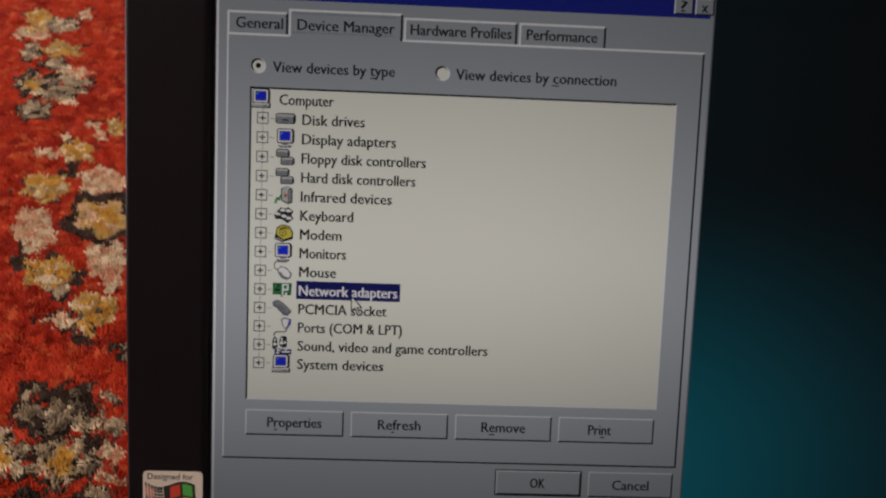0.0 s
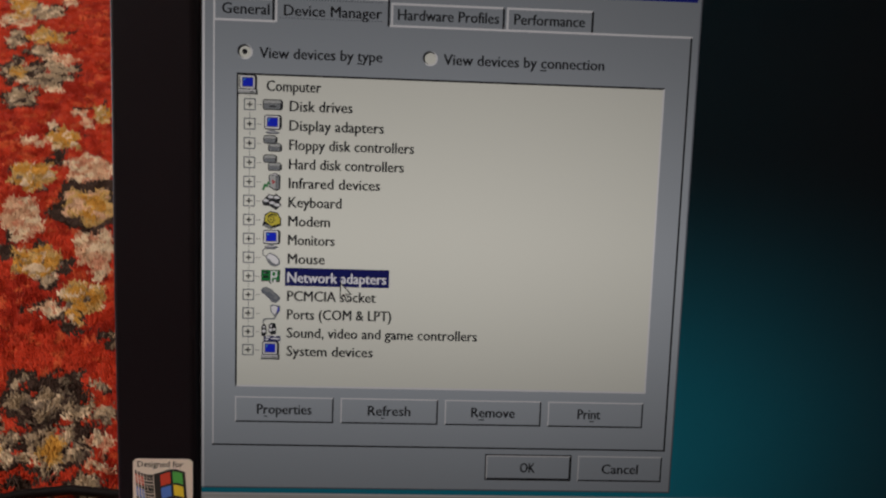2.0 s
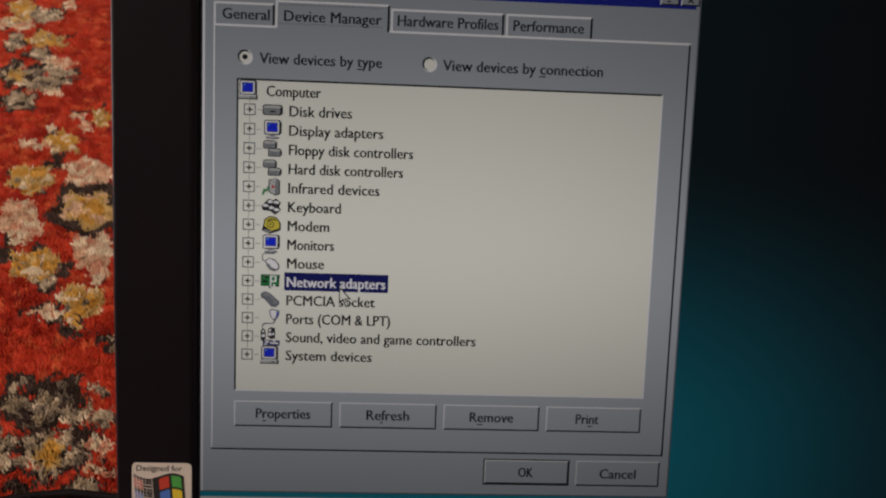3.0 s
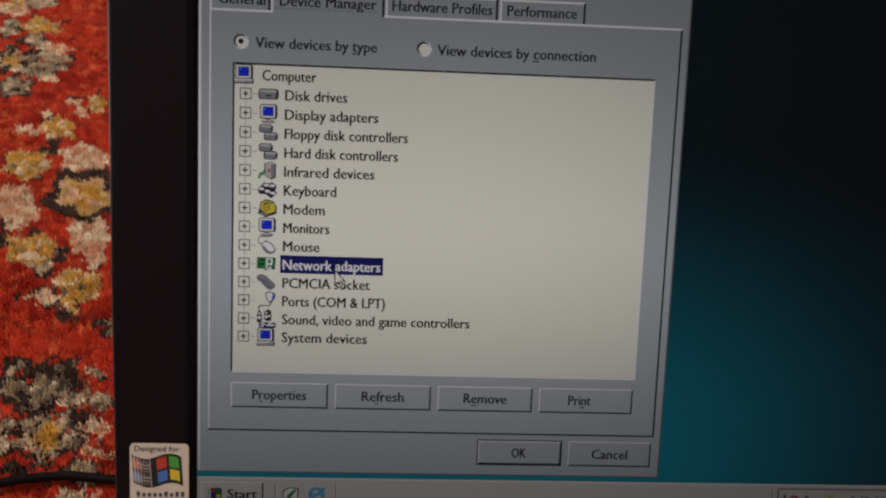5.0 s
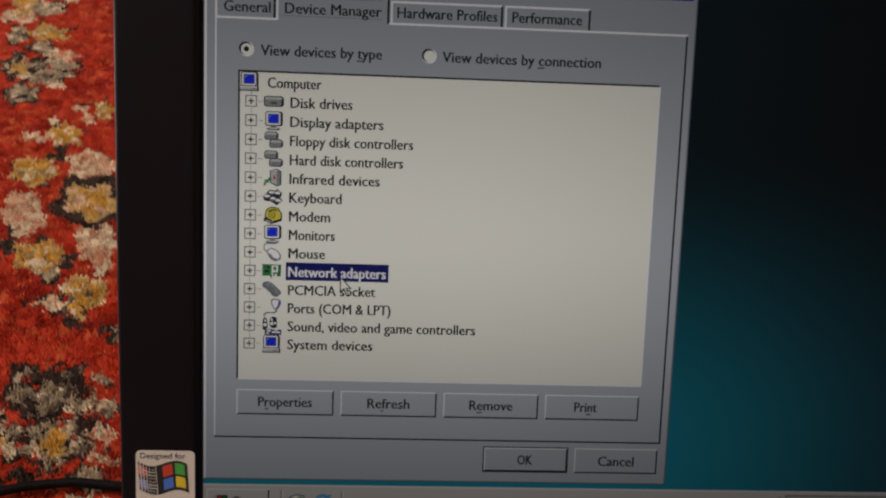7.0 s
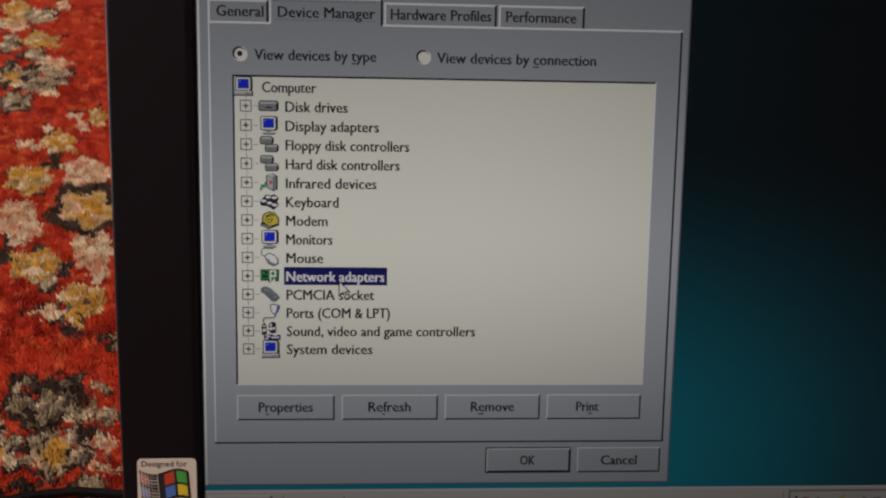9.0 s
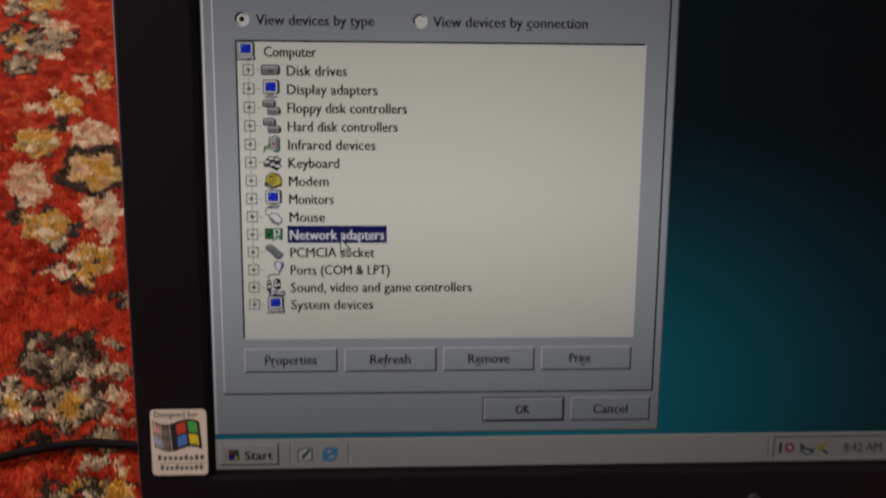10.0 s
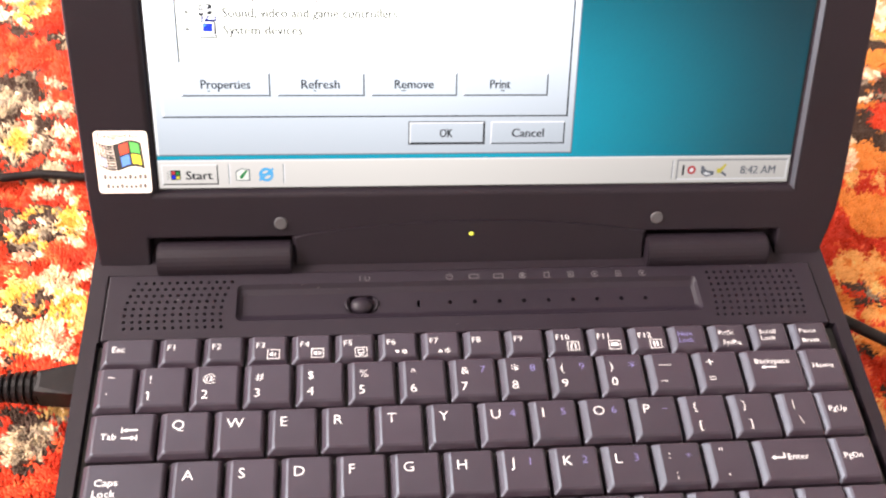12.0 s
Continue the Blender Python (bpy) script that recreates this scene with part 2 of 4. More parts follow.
# ---- laptop ----
laptop = tagged(new("laptop"), "open charcoal plastic laptop with lit screen standing on a rug", "laptop")
Z0 = 0.034          # height of the deck
BX0, BX1, BY0, BY1 = -0.0045, 0.2970, -0.152, 0.078
TILT = radians(30.995)
PX = 0.25349 / 640  # one picture element of the panel
LID = Matrix(((1, 0, 0, 0.0237), (0, math.sin(TILT), -math.cos(TILT), 0.0838), (0, math.cos(TILT), math.sin(TILT), 0.0596), (0, 0, 0, 1)))


def in_lid(bm_or_me):
    bm_or_me.transform(LID)
    return bm_or_me


# base: a shell with a well for the keyboard
body = finish(box(BX0, BX1, BY0, BY1, 0.003, Z0, 0.0), "base")
cut = [finish(box(0.0014, 0.2917, -0.0775, 0.0303, Z0 - 0.0045, Z0 + 0.02), "c"),
       finish(box(0.0021, 0.2895, 0.0290, 0.0604, Z0 - 0.009, Z0 + 0.02), "c")]
base = part("base", carve(body, cut, 0.0022), PLASTIC, laptop)
part("keyboard_tray", box(0.0016, 0.2915, -0.0773, 0.0301, Z0 - 0.0044, Z0 - 0.0036), WELL, laptop)
part("speaker_cloth", box(0.0024, 0.2892, 0.0295, 0.0602, Z0 - 0.0088, Z0 - 0.0075), WELL, laptop)
for x in (0.02, 0.272):
    for y in (-0.13, 0.06):
        part("rubber_foot", prism(disc(x, y, 0.006), -0.002, 0.0032), RUBBER, laptop)

# speaker panel with a long shallow channel, real holes and small lamp wells
holes = bmesh.new()
for x0 in (0.0103, 0.2439):
    for r in range(8):
        shift = 0.00015 * (r - 5) ** 2 if x0 < 0.1 else 0.0
        for c in range(13):
            prism(disc(x0 + shift + c * 0.00302 + (0.0 if x0 < 0.1 else 0.0004 * r - 0.00006 * r * r), 0.0560 - r * 0.00294, 0.00068, 8), Z0 - 0.006, Z0 + 0.004, holes)
chan = bmesh.new()
rims = [[chan.verts.new((x, y, z)) for x, y in round_rect(0.0523 + m, 0.2387 - m, 0.0376 + 1.6 * m, 0.0546 - 1.6 * m, r)]
        for z, m, r in ((Z0 - 0.0016, 0.0024, 0.0012), (Z0 - 0.0006, 0.0010, 0.0018), (Z0 + 0.0012, -0.0002, 0.0024), (Z0 + 0.004, -0.0002, 0.0024))]
for lo, hi in zip(rims, rims[1:]):
    for k in range(len(lo)):
        chan.faces.new((lo[k], lo[(k + 1) % len(lo)], hi[(k + 1) % len(lo)], hi[k]))
chan.faces.new(rims[0])
chan.faces.new(list(reversed(rims[-1])))
wells = bmesh.new()
for k in range(9):
    prism(disc(0.1363 + k * 0.01001, 0.0457, 0.0009, 12), Z0 - 0.006, Z0 + 0.004, wells)
prism(round_rect(0.1230, 0.1242, 0.0437, 0.0469, 0.0003, 2), Z0 - 0.006, Z0 + 0.004, wells)
dish = prism(round_rect(0.0945, 0.1078, 0.0412, 0.0496, 0.0035), Z0 - 0.0038, Z0 + 0.004)
panel = finish(box(0.0027, 0.2889, 0.0304, 0.0600, Z0 - 0.0045, Z0 + 0.0008, 0.0006), "panel")
part("speaker_panel", carve(panel, [finish(holes, "c"), finish(chan, "c"), finish(wells, "c"), finish(dish, "c")]), DECK, laptop, "deck panel with round speaker holes")
button = bmesh.new()
bmesh.ops.create_uvsphere(button, u_segments=24, v_segments=12, radius=1.0)
button.transform(Matrix.Translation((0.1011, 0.0454, Z0 - 0.0026)) @ Matrix.Diagonal((0.0046, 0.0039, 0.0030, 1)))
part("power_button", button, DECK, laptop, "round power button", smooth=True)
# thin bars added so the dish shows a lit crescent on each side
for a0 in (135, -45):
    rim = [(0.1011 + 0.0062 * math.cos(radians(a0 + 9 * k)), 0.0454 + 0.0042 * math.sin(radians(a0 + 9 * k)), Z0 - 0.0012) for k in range(11)]
    part("button_rim", tube(rim, [0.00015 + 0.00045 * math.sin(math.pi * k / 10) for k in range(11)], 8), DECK, laptop, smooth=True)


def ring(cx, cy, rx, ry, t, a0, a1, n=14):
    """A flat bent bar along an arc."""
    out = [(cx + rx * math.cos(radians(a0 + (a1 - a0) * k / n)), cy + ry * math.sin(radians(a0 + (a1 - a0) * k / n))) for k in range(n + 1)]
    inn = [(cx + (rx - t) * math.cos(radians(a1 - (a1 - a0) * k / n)), cy + (ry - t) * math.sin(radians(a1 - (a1 - a0) * k / n))) for k in range(n + 1)]
    return prism(out + inn, Z0 + 0.0007, Z0 + 0.00086)


part("indicator_mark", ring(0.1035, 0.0563, 0.0012, 0.0012, 0.0003, 120, 420), LEGEND_GREY, laptop)
part("indicator_mark", prism(round_rect(0.1004, 0.1008, 0.0554, 0.0576, 0.0001, 1), Z0 + 0.0007, Z0 + 0.00086), LEGEND_GREY, laptop)


# keys: sloped caps, one mesh for each size
CAPS = {}


def cap_mesh(w, d, h):
    key = (round(w, 5), round(d, 5), h)
    if key not in CAPS:
        bm = bmesh.new()
        rings = []
        for z, left, right, front, rear in ((-0.003, 0, 0, 0, 0), (h - 0.0021, 0.0, 0.0, 0.0, 0.0), (h - 0.0004, 0.0018, 0.0008, 0.0015, 0.0004), (h, 0.0025, 0.0014, 0.0022, 0.0008)):
            rings.append([bm.verts.new(c) for c in ((left, front, z), (w - right, front, z), (w - right, d - rear, z), (left, d - rear, z))])
        for a, b in zip(rings, rings[1:]):
            for k in range(4):
                bm.faces.new((a[k], a[(k + 1) % 4], b[(k + 1) % 4], b[k]))
        bm.faces.new(rings[-1])
        bm.faces.new(list(reversed(rings[0])))
        edges = [e for e in bm.edges if abs(e.verts[0].co.z - e.verts[1].co.z) > 0.0001]
        bmesh.ops.bevel(bm, geom=edges, offset=0.0006, segments=2, profile=0.5, affect="EDGES")
        CAPS[key] = finish(bm, "key")
    return CAPS[key]


TEXTS = {}


def letter(words, cap, width=0.0, bold=0.0):
    key = (words, cap, width, bold)
    if key not in TEXTS:
        TEXTS[key] = text_mesh(words, cap, width, bold)
    return TEXTS[key]


def key(x, y, w, d, h, marks):
    """A key with its front left corner at (x, y); marks: (words, x and y on the cap in mm, height in mm, blue?)."""
    ob = part("key", cap_mesh(w, d, h), KEYCAP, laptop, "", pose(x, y, Z0))
    for words, mx, my, cap, blue in marks:
        me, _w = letter(words, cap * (1.14 if len(words) < 3 or words[0] in "EF" and len(words) < 4 else 1.0) / 1000, 0.0, -0.013 if len(words) < 3 else -0.004)
        part("legend", me.copy() if blue else me, LEGEND_BLUE if blue else LEGEND, ob, "", pose(max(mx, 3.3) / 1000, my / 1000, h + 0.00006))
    return ob


def sign(ob, h, bm, x, y):
    bm.transform(Matrix.Translation((x / 1000, y / 1000, h + 0.00004)))
    part("legend", bm, LEGEND, ob)


KH, KD, KG = 0.0036, 0.0176, 0.0012
ROW_Y = {"f": 0.0177, "n": -0.0003, "q": -0.0188, "a": -0.0377, "z": -0.0565, "s": -0.0752}
# top row
fy, fd, fh = ROW_Y["f"], 0.0121, 0.0030
key(0.0042, fy, 0.0198, fd, fh, [("Esc", 4.2, 6.3, 2.2, 0)])
names = ["F%d" % k for k in range(1, 13)]
icons = {"F3": "speaker", "F4": "speaker", "F5": "screen", "F6": "down", "F7": "up", "F10": "battery", "F11": "card", "F12": "bars"}


def box_outline(w, h, t, bm=None):
    bm = bm or bmesh.new()
    for a in ((0, w, 0, t), (0, w, h - t, h), (0, t, t, h - t), (w - t, w, t, h - t)):
        prism([(a[0], a[2]), (a[1], a[2]), (a[1], a[3]), (a[0], a[3])], 0, 0.00005, bm)
    return bm


def sun_mark(bm, cx, cy, r):
    for k in range(8):
        a = k * math.pi / 4
        c, s_ = math.cos(a), math.sin(a)
        prism([(cx + r * c - 0.00012 * s_, cy + r * s_ + 0.00012 * c), (cx + r * c + 0.00012 * s_, cy + r * s_ - 0.00012 * c),
               (cx + 1.55 * r * c + 0.00012 * s_, cy + 1.55 * r * s_ - 0.00012 * c), (cx + 1.55 * r * c - 0.00012 * s_, cy + 1.55 * r * s_ + 0.00012 * c)], 0, 0.00005, bm)
    n = 12
    for k in range(n):
        a, b = 2 * math.pi * k / n, 2 * math.pi * (k + 1) / n
        prism([(cx + r * 0.95 * math.cos(a), cy + r * 0.95 * math.sin(a)), (cx + r * 0.95 * math.cos(b), cy + r * 0.95 * math.sin(b)),
               (cx + r * 0.65 * math.cos(b), cy + r * 0.65 * math.sin(b)), (cx + r * 0.65 * math.cos(a), cy + r * 0.65 * math.sin(a))], 0, 0.00005, bm)


for k, nm in enumerate(names):
    ob = key(0.0252 + 0.01634 * k, fy, 0.0150, fd, fh, [(nm, 3.2, 6.5, 2.2, 0)])
    what = icons.get(nm)
    if what in ("up", "down"):
        bm = prism([(0, 0.0013), (0.0018, 0.0013), (0.0009, 0)] if what == "down" else [(0, 0), (0.0018, 0), (0.0009, 0.0013)], 0, 0.00005)
        sun_mark(bm, 0.0036, 0.0007, 0.0007)
        sign(ob, fh, bm, 6.2, 2.6)
    elif what:
        bm = box_outline(0.0046, 0.0040, 0.00022)
        if what == "speaker":
            prism([(0.0009, 0.0015), (0.0014, 0.0015), (0.0021, 0.0010), (0.0021, 0.0030), (0.0014, 0.0025), (0.0009, 0.0025)], 0, 0.00005, bm)
            for xx in (0.0027, 0.0034) if nm == "F4" else (0.0028,):
                prism([(xx, 0.0013), (xx + 0.0003, 0.0013), (xx + 0.0003, 0.0027), (xx, 0.0027)], 0, 0.00005, bm)
        elif what == "screen":
            inner = box_outline(0.0024, 0.0018, 0.00026)
            inner.transform(Matrix.Translation((0.0011, 0.0014, 0)))
            bm.from_mesh(finish(inner, "c"))
            prism([(0.0014, 0.0008), (0.0032, 0.0008), (0.0032, 0.0011), (0.0014, 0.0011)], 0, 0.00005, bm)
        elif what == "battery":
            for xx in (0.0012, 0.0029):
                prism([(xx, 0.0010), (xx + 0.0005, 0.0007), (xx + 0.0005, 0.0031), (xx, 0.0028)], 0, 0.00005, bm)
            prism([(0.0018, 0.0031), (0.0028, 0.0031), (0.0028, 0.0034), (0.0018, 0.0034)], 0, 0.00005, bm)
        elif what == "card":
            prism([(0.0009, 0.0016), (0.0037, 0.0016), (0.0037, 0.0029), (0.0009, 0.0029)], 0, 0.00005, bm)
        else:
            for xx in (0.0013, 0.0026):
                prism([(xx, 0.0009), (xx + 0.0007, 0.0009), (xx + 0.0007, 0.0031), (xx, 0.0031)], 0, 0.00005, bm)
        sign(ob, fh, bm, 7.4, 1.7)
for k, two in enumerate((("Num", "Lock"), ("PrtSc", "SysRq"), ("Scroll", "Lock"), ("Pause", "Break"))):
    key(0.2209 + 0.0166 * k, fy, 0.0152, fd, fh, [(two[0], 3.2, 6.9, 2.0, k == 0), (two[1], 3.4 if k != 1 else 4.2, 4.0 if k in (0, 2) else 2.6, 2.0, k == 0)])
# small moulded signs over the indicator wells
for k in range(9):
    mx = 0.1366 + k * 0.00998
    if k in (1, 2, 4, 5, 7):
        w, h = (0.0040, 0.0022) if k < 3 else (0.0023, 0.0027)
        bm = box_outline(w, h, 0.0003)
        if k in (5, 7):
            prism([(w * 0.35, h * 0.3), (w * 0.75, h * 0.45), (w * 0.35, h * 0.75)], 0, 0.00005, bm)
        part("indicator_mark", bm, LEGEND_GREY, laptop, "", pose(mx - w / 2, 0.0563 - h / 2, Z0 + 0.00083))
    else:
        part("indicator_mark", ring(mx, 0.0563, 0.0015, 0.0014, 0.0003, 110 if k == 0 else 20, 430 if k == 0 else 340), LEGEND_GREY, laptop)
        mark = prism([(-0.00015, 0.0), (0.00015, 0.0), (0.00015, 0.0017), (-0.00015, 0.0017)], 0, 0.00005) if k == 0 else prism(disc(0, 0, 0.0006, 8), 0, 0.00005)
        part("indicator_mark", mark, LEGEND_GREY, laptop, "", pose(mx, 0.0563, Z0 + 0.00083))
# number row
ny = ROW_Y["n"]
key(0.0041, ny, 0.0143, KD, KH, [("~", 4.2, 12.2, 2.9, 0), ("`", 4.2, 3.4, 3.6, 0)])
numpad = {"7": "7", "8": "8", "9": "9", "0": "*"}
for k, (lo, hi) in enumerate(zip("1234567890-=", "!@#$%^&*()_+")):
    lo, hi = {"-": "\u2013"}.get(lo, lo), {"_": "\u2014"}.get(hi, hi)
    marks = [(lo, 4.1, 3.8, 3.2, 0), (hi, 4.4, {"*": 9.2}.get(hi, 10.6), {"*": 4.6, "+": 3.6}.get(hi, 2.9), 0)]
    if lo in numpad:
        marks.append((numpad[lo], 11.6, 11.0 if lo != "0" else 9.6, 2.6 if lo != "0" else 4.0, 1))
    ob = key(0.019 * (k + 1) + 0.0001, ny, 0.019 - KG, KD, KH, marks)
    if lo == "1":
        sign(ob, KH, prism([(0, 0.0004), (0, 0.0009), (0.0008, 0.0014), (0.0008, 0.0009)], 0, 0.00005), 3.4, 6.0)
ob = key(0.2472, ny, 0.0234, KD, KH, [("Backspace", 4.6, 11.2, 2.2, 0)])
arrow = prism([(0, 0), (0.0014, 0.0008), (0.0014, 0.0002), (0.006, 0.0002), (0.006, -0.0002), (0.0014, -0.0002), (0.0014, -0.0008)], 0, 0.00005)
sign(ob, KH, arrow, 6.6, 9.6)
key(0.2707, ny, 0.0164, KD, KH, [("Home", 3.8, 8.8, 2.2, 0)])
# letter rows
qy = ROW_Y["q"]
ob = key(0.0041, qy, 0.0233, KD, KH, [("Tab", 4.6, 7.4, 2.4, 0)])
bm = prism([(0.0006, 0.0018), (0.002, 0.0026), (0.002, 0.002), (0.0056, 0.002), (0.0056, 0.0016), (0.002, 0.0016), (0.002, 0.001)], 0, 0.00005)
prism([(0, 0.0008), (0.0004, 0.0008), (0.0004, 0.0028), (0, 0.0028)], 0, 0.00005, bm)
prism([(0.005, -0.0012), (0.0036, -0.0004), (0.0036, -0.001), (0, -0.001), (0, -0.0014), (0.0036, -0.0014), (0.0036, -0.002)], 0, 0.00005, bm)
prism([(0.0052, -0.0022), (0.0056, -0.0022), (0.0056, -0.0002), (0.0052, -0.0002)], 0, 0.00005, bm)
sign(ob, KH, bm, 11.6, 9.0)
pad = {"U": "4", "I": "5", "O": "6", "P": "-", "J": "1", "K": "2", "L": "3", ";": "+"}
for k, c in enumerate("QWERTYUIOP[]"):
    marks = [(c, 4.5, 10.4, 3.4, 0)] if c.isalpha() else [(c, 5.6, 3.6, 2.8, 0), ("{" if c == "[" else "}", 4.6, 11.0, 2.8, 0)]
    if c in pad:
        marks.append((pad[c].replace("-", "\u2013"), 11.4, 11.0, 2.6, 1))
    key(0.019 * (k + 1.5), qy, 0.019 - KG, KD, KH, marks)
key(0.2567, qy, 0.0148, KD, KH, [("|", 5.0, 11.0, 2.6, 0), ("\\", 6.0, 4.0, 3.0, 0)])
key(0.2714, qy, 0.0164, KD, KH, [("PgUp", 3.8, 8.8, 2.2, 0)])
ay = ROW_Y["a"]
key(0.0041, ay, 0.0283, KD, KH, [("Caps", 4.8, 9.2, 2.6, 0), ("Lock", 4.6, 5.2, 2.6, 0)])
for k, c in enumerate("ASDFGHJKL;'"):
    marks = [(c, 4.5, 10.2, 3.4, 0)] if c.isalpha() else [(c, 6.6 if c == ";" else 6.8, 3.6 if c == ";" else 1.2, 3.2, 0), (":" if c == ";" else '"', 5.2, 11.0, 3.2, 0)]
    if c in pad:
        marks.append((pad[c], 11.4, 10.8, 2.6, 1))
    key(0.019 * (k + 1.75) + 0.0003, ay, 0.019 - KG, KD, KH, marks)
ob = key(0.2426, ay, 0.0286, KD, KH, [("Enter", 11.2, 9.0, 2.4, 0)])
bm = prism([(0, 0), (0.0014, 0.0009), (0.0014, 0.0002), (0.0048, 0.0002), (0.0048, 0.0018), (0.0052, 0.0018), (0.0052, -0.0002), (0.0014, -0.0002), (0.0014, -0.0009)], 0, 0.00005)
sign(ob, KH, bm, 5.0, 9.9)
key(0.2714, ay, 0.0164, KD, KH, [("PgDn", 3.8, 8.8, 2.2, 0)])
zy = ROW_Y["z"]
key(0.0041, zy, 0.0376, KD, KH, [("Shift", 4.6, 9.6, 2.0, 0)])
for k, c in enumerate("ZXCVBNM,./"):
    key(0.019 * (k + 2.25), zy, 0.019 - KG, KD, KH, [(c, 5.6, 10.8, 3.5, 0)])
key(0.2330, zy, 0.0200, KD, KH, [("Shift", 4.6, 9.6, 2.0, 0)])
key(0.2535, zy, 0.0179, KD, KH, [])
key(0.2714, zy, 0.0164, KD, KH, [("End", 4.0, 9.6, 1.8, 0)])
sy = ROW_Y["s"]
xs = 0.0041
for w, words in ((0.019, "Ctrl"), (0.019, "Fn"), (0.019, "Alt"), (0.108, ""), (0.019, "Alt"), (0.019, "Ctrl"), (0.019, ""), (0.019, ""), (0.0195, ""), (0.0244, "")):
    key(xs, sy, w - KG, KD, KH, [(words, 4.2, 9.6, 2.0, 0)] if words else [])
    xs += w

# lid: a shell with the opening for the panel and two notches for the hinges
outline = [(-0.0248, -0.0325), (0.2690, -0.0325), (0.2722, -0.0295), (0.2760, -0.0130), (0.2768, -0.0040)]
outline += [(0.2708 + 0.006 * math.cos(radians(a)), 0.2065 + 0.006 * math.sin(radians(a))) for a in range(0, 91, 15)]
outline += [(-0.0222 + 0.006 * math.cos(radians(a)), 0.2065 + 0.006 * math.sin(radians(a))) for a in range(90, 181, 15)]
outline += [(-0.0278, 0.08), (-0.0270, 0.0), (-0.0262, -0.02), (-0.0258, -0.0300)]
shell = prism(outline, -0.0085, 0.0026)
opening = bmesh.new()
for z, m in ((-0.0006, 0.0011), (0.0012, 0.0012), (0.0026, 0.0027), (0.02, 0.0200)):
    for c in ((-m, -m), (0.25349 + m, -m), (0.25349 + m, 0.1901 + m), (-m, 0.1901 + m)):
        opening.verts.new((*c, z))
opening.verts.ensure_lookup_table()
ov = list(opening.verts)
opening.faces.new(ov[0:4])
opening.faces.new(ov[12:16])
for a in (0, 4, 8):
    for k in range(4):
        opening.faces.new((ov[a + k], ov[a + (k + 1) % 4], ov[a + 4 + (k + 1) % 4], ov[a + 4 + k]))
notches = [finish(box(a, b, -0.05, -0.0202, -0.0058, 0.02), "c") for a, b in ((-0.0057, 0.0503), (0.1951, 0.2522))]
lid = part("lid", in_lid(carve(finish(shell, "lid"), [finish(opening, "c")] + notches, 0.0009)), PLASTIC, laptop)
arc = [(0.0512, -0.0325)] + [(0.0512 + 0.1432 * k / 24, -0.0199 + 0.0058 * math.sin(math.pi * k / 24) ** 0.8) for k in range(25)] + [(0.1944, -0.0325)]
part("hinge_cover", in_lid(prism(arc, 0.0020, 0.0037, bevel=0.0007)), PLASTIC, laptop)
for a in (0.0460, 0.1990):
    part("rubber_bumper", in_lid(prism(disc(a, -0.0142, 0.0026, 24), 0.0020, 0.0036, bevel=0.0005)), RUBBER, laptop, "round grey rubber bumper")
part("indicator_lamp", in_lid(prism(disc(0.1223, -0.0196, 0.0009, 14), 0.0034, 0.0041, bevel=0.0003)), LED_ON, laptop, "lit yellow-green power lamp")
for a, b in ((0.0212, 0.0737), (0.2190, 0.2708)):
    bm = bmesh.new()
    prof = [(0.0595 + 0.0075 - 0.0075 * math.cos(radians(t)), Z0 + 0.0002 + 0.0085 * math.sin(radians(t))) for t in range(0, 181, 12)]
    prof += [(0.0745, Z0 - 0.006), (0.0595, Z0 - 0.006)]
    ends = [[bm.verts.new((x, y, z)) for y, z in prof] for x in (a, b)]
    bm.faces.new(ends[0])
    bm.faces.new(list(reversed(ends[1])))
    for k in range(len(prof)):
        bm.faces.new((ends[0][k], ends[0][(k + 1) % len(prof)], ends[1][(k + 1) % len(prof)], ends[1][k]))
    bmesh.ops.bevel(bm, geom=[e for e in bm.edges if abs(e.verts[0].co.x - e.verts[1].co.x) < 1e-6], offset=0.0006, segments=2, affect="EDGES")
    part("hinge", bm, PLASTIC, laptop)

# glossy tinted strips added for highlights: the screen's chamfer, and the lid's outer edge
rim = bmesh.new()
loops = [[rim.verts.new((x, y, z)) for x, y in ((0.25349 + m, -m), (0.25349 + m, 0.1901 + m))] for z, m in ((0.0010, 0.0011), (0.0014, 0.0009), (0.0028, 0.0024), (0.0024, 0.0028))]
for a, b in zip(loops, loops[1:] + loops[:1]):
    rim.faces.new((a[0], a[1], b[1], b[0]))
rim.faces.new([a[0] for a in loops])
rim.faces.new([a[1] for a in reversed(loops)])
part("screen_rim", in_lid(rim), RIM, laptop, "glossy strip added for the highlight beside the screen")
part("lid_edge", in_lid(tube([(-0.0279, 0.2030, 0.0014), (-0.0275, 0.0800, 0.0014), (-0.0267, 0.0, 0.0014), (-0.0259, -0.0200, 0.0014)], 0.0006, 8)), RIM, laptop, "shiny strip added for the highlight along the lid edge", smooth=True)

# sticker on the lid
sticker = part("sticker", in_lid(prism(round_rect(-0.0222, -0.0024, -0.0008, 0.0239, 0.0016), 0.0026, 0.0028)), STICKER, laptop, "white logo sticker with four coloured squares")


def lid_text(words, cap, x, y, z, mat, parent, width=0.0):
    me, w = text_mesh(words, cap, width, 0.012)
    me.transform(Matrix.Translation((x, y, z)))
    part("lettering", in_lid(me), mat, parent)


def lid_plate(pts, z, mat, parent, name="print"):
    part(name, in_lid(prism(pts, z - 0.00002, z)), mat, parent)


lid_text("Designed for", 0.0021, -0.0207, 0.0211, 0.00284, INK, sticker, 0.0152)


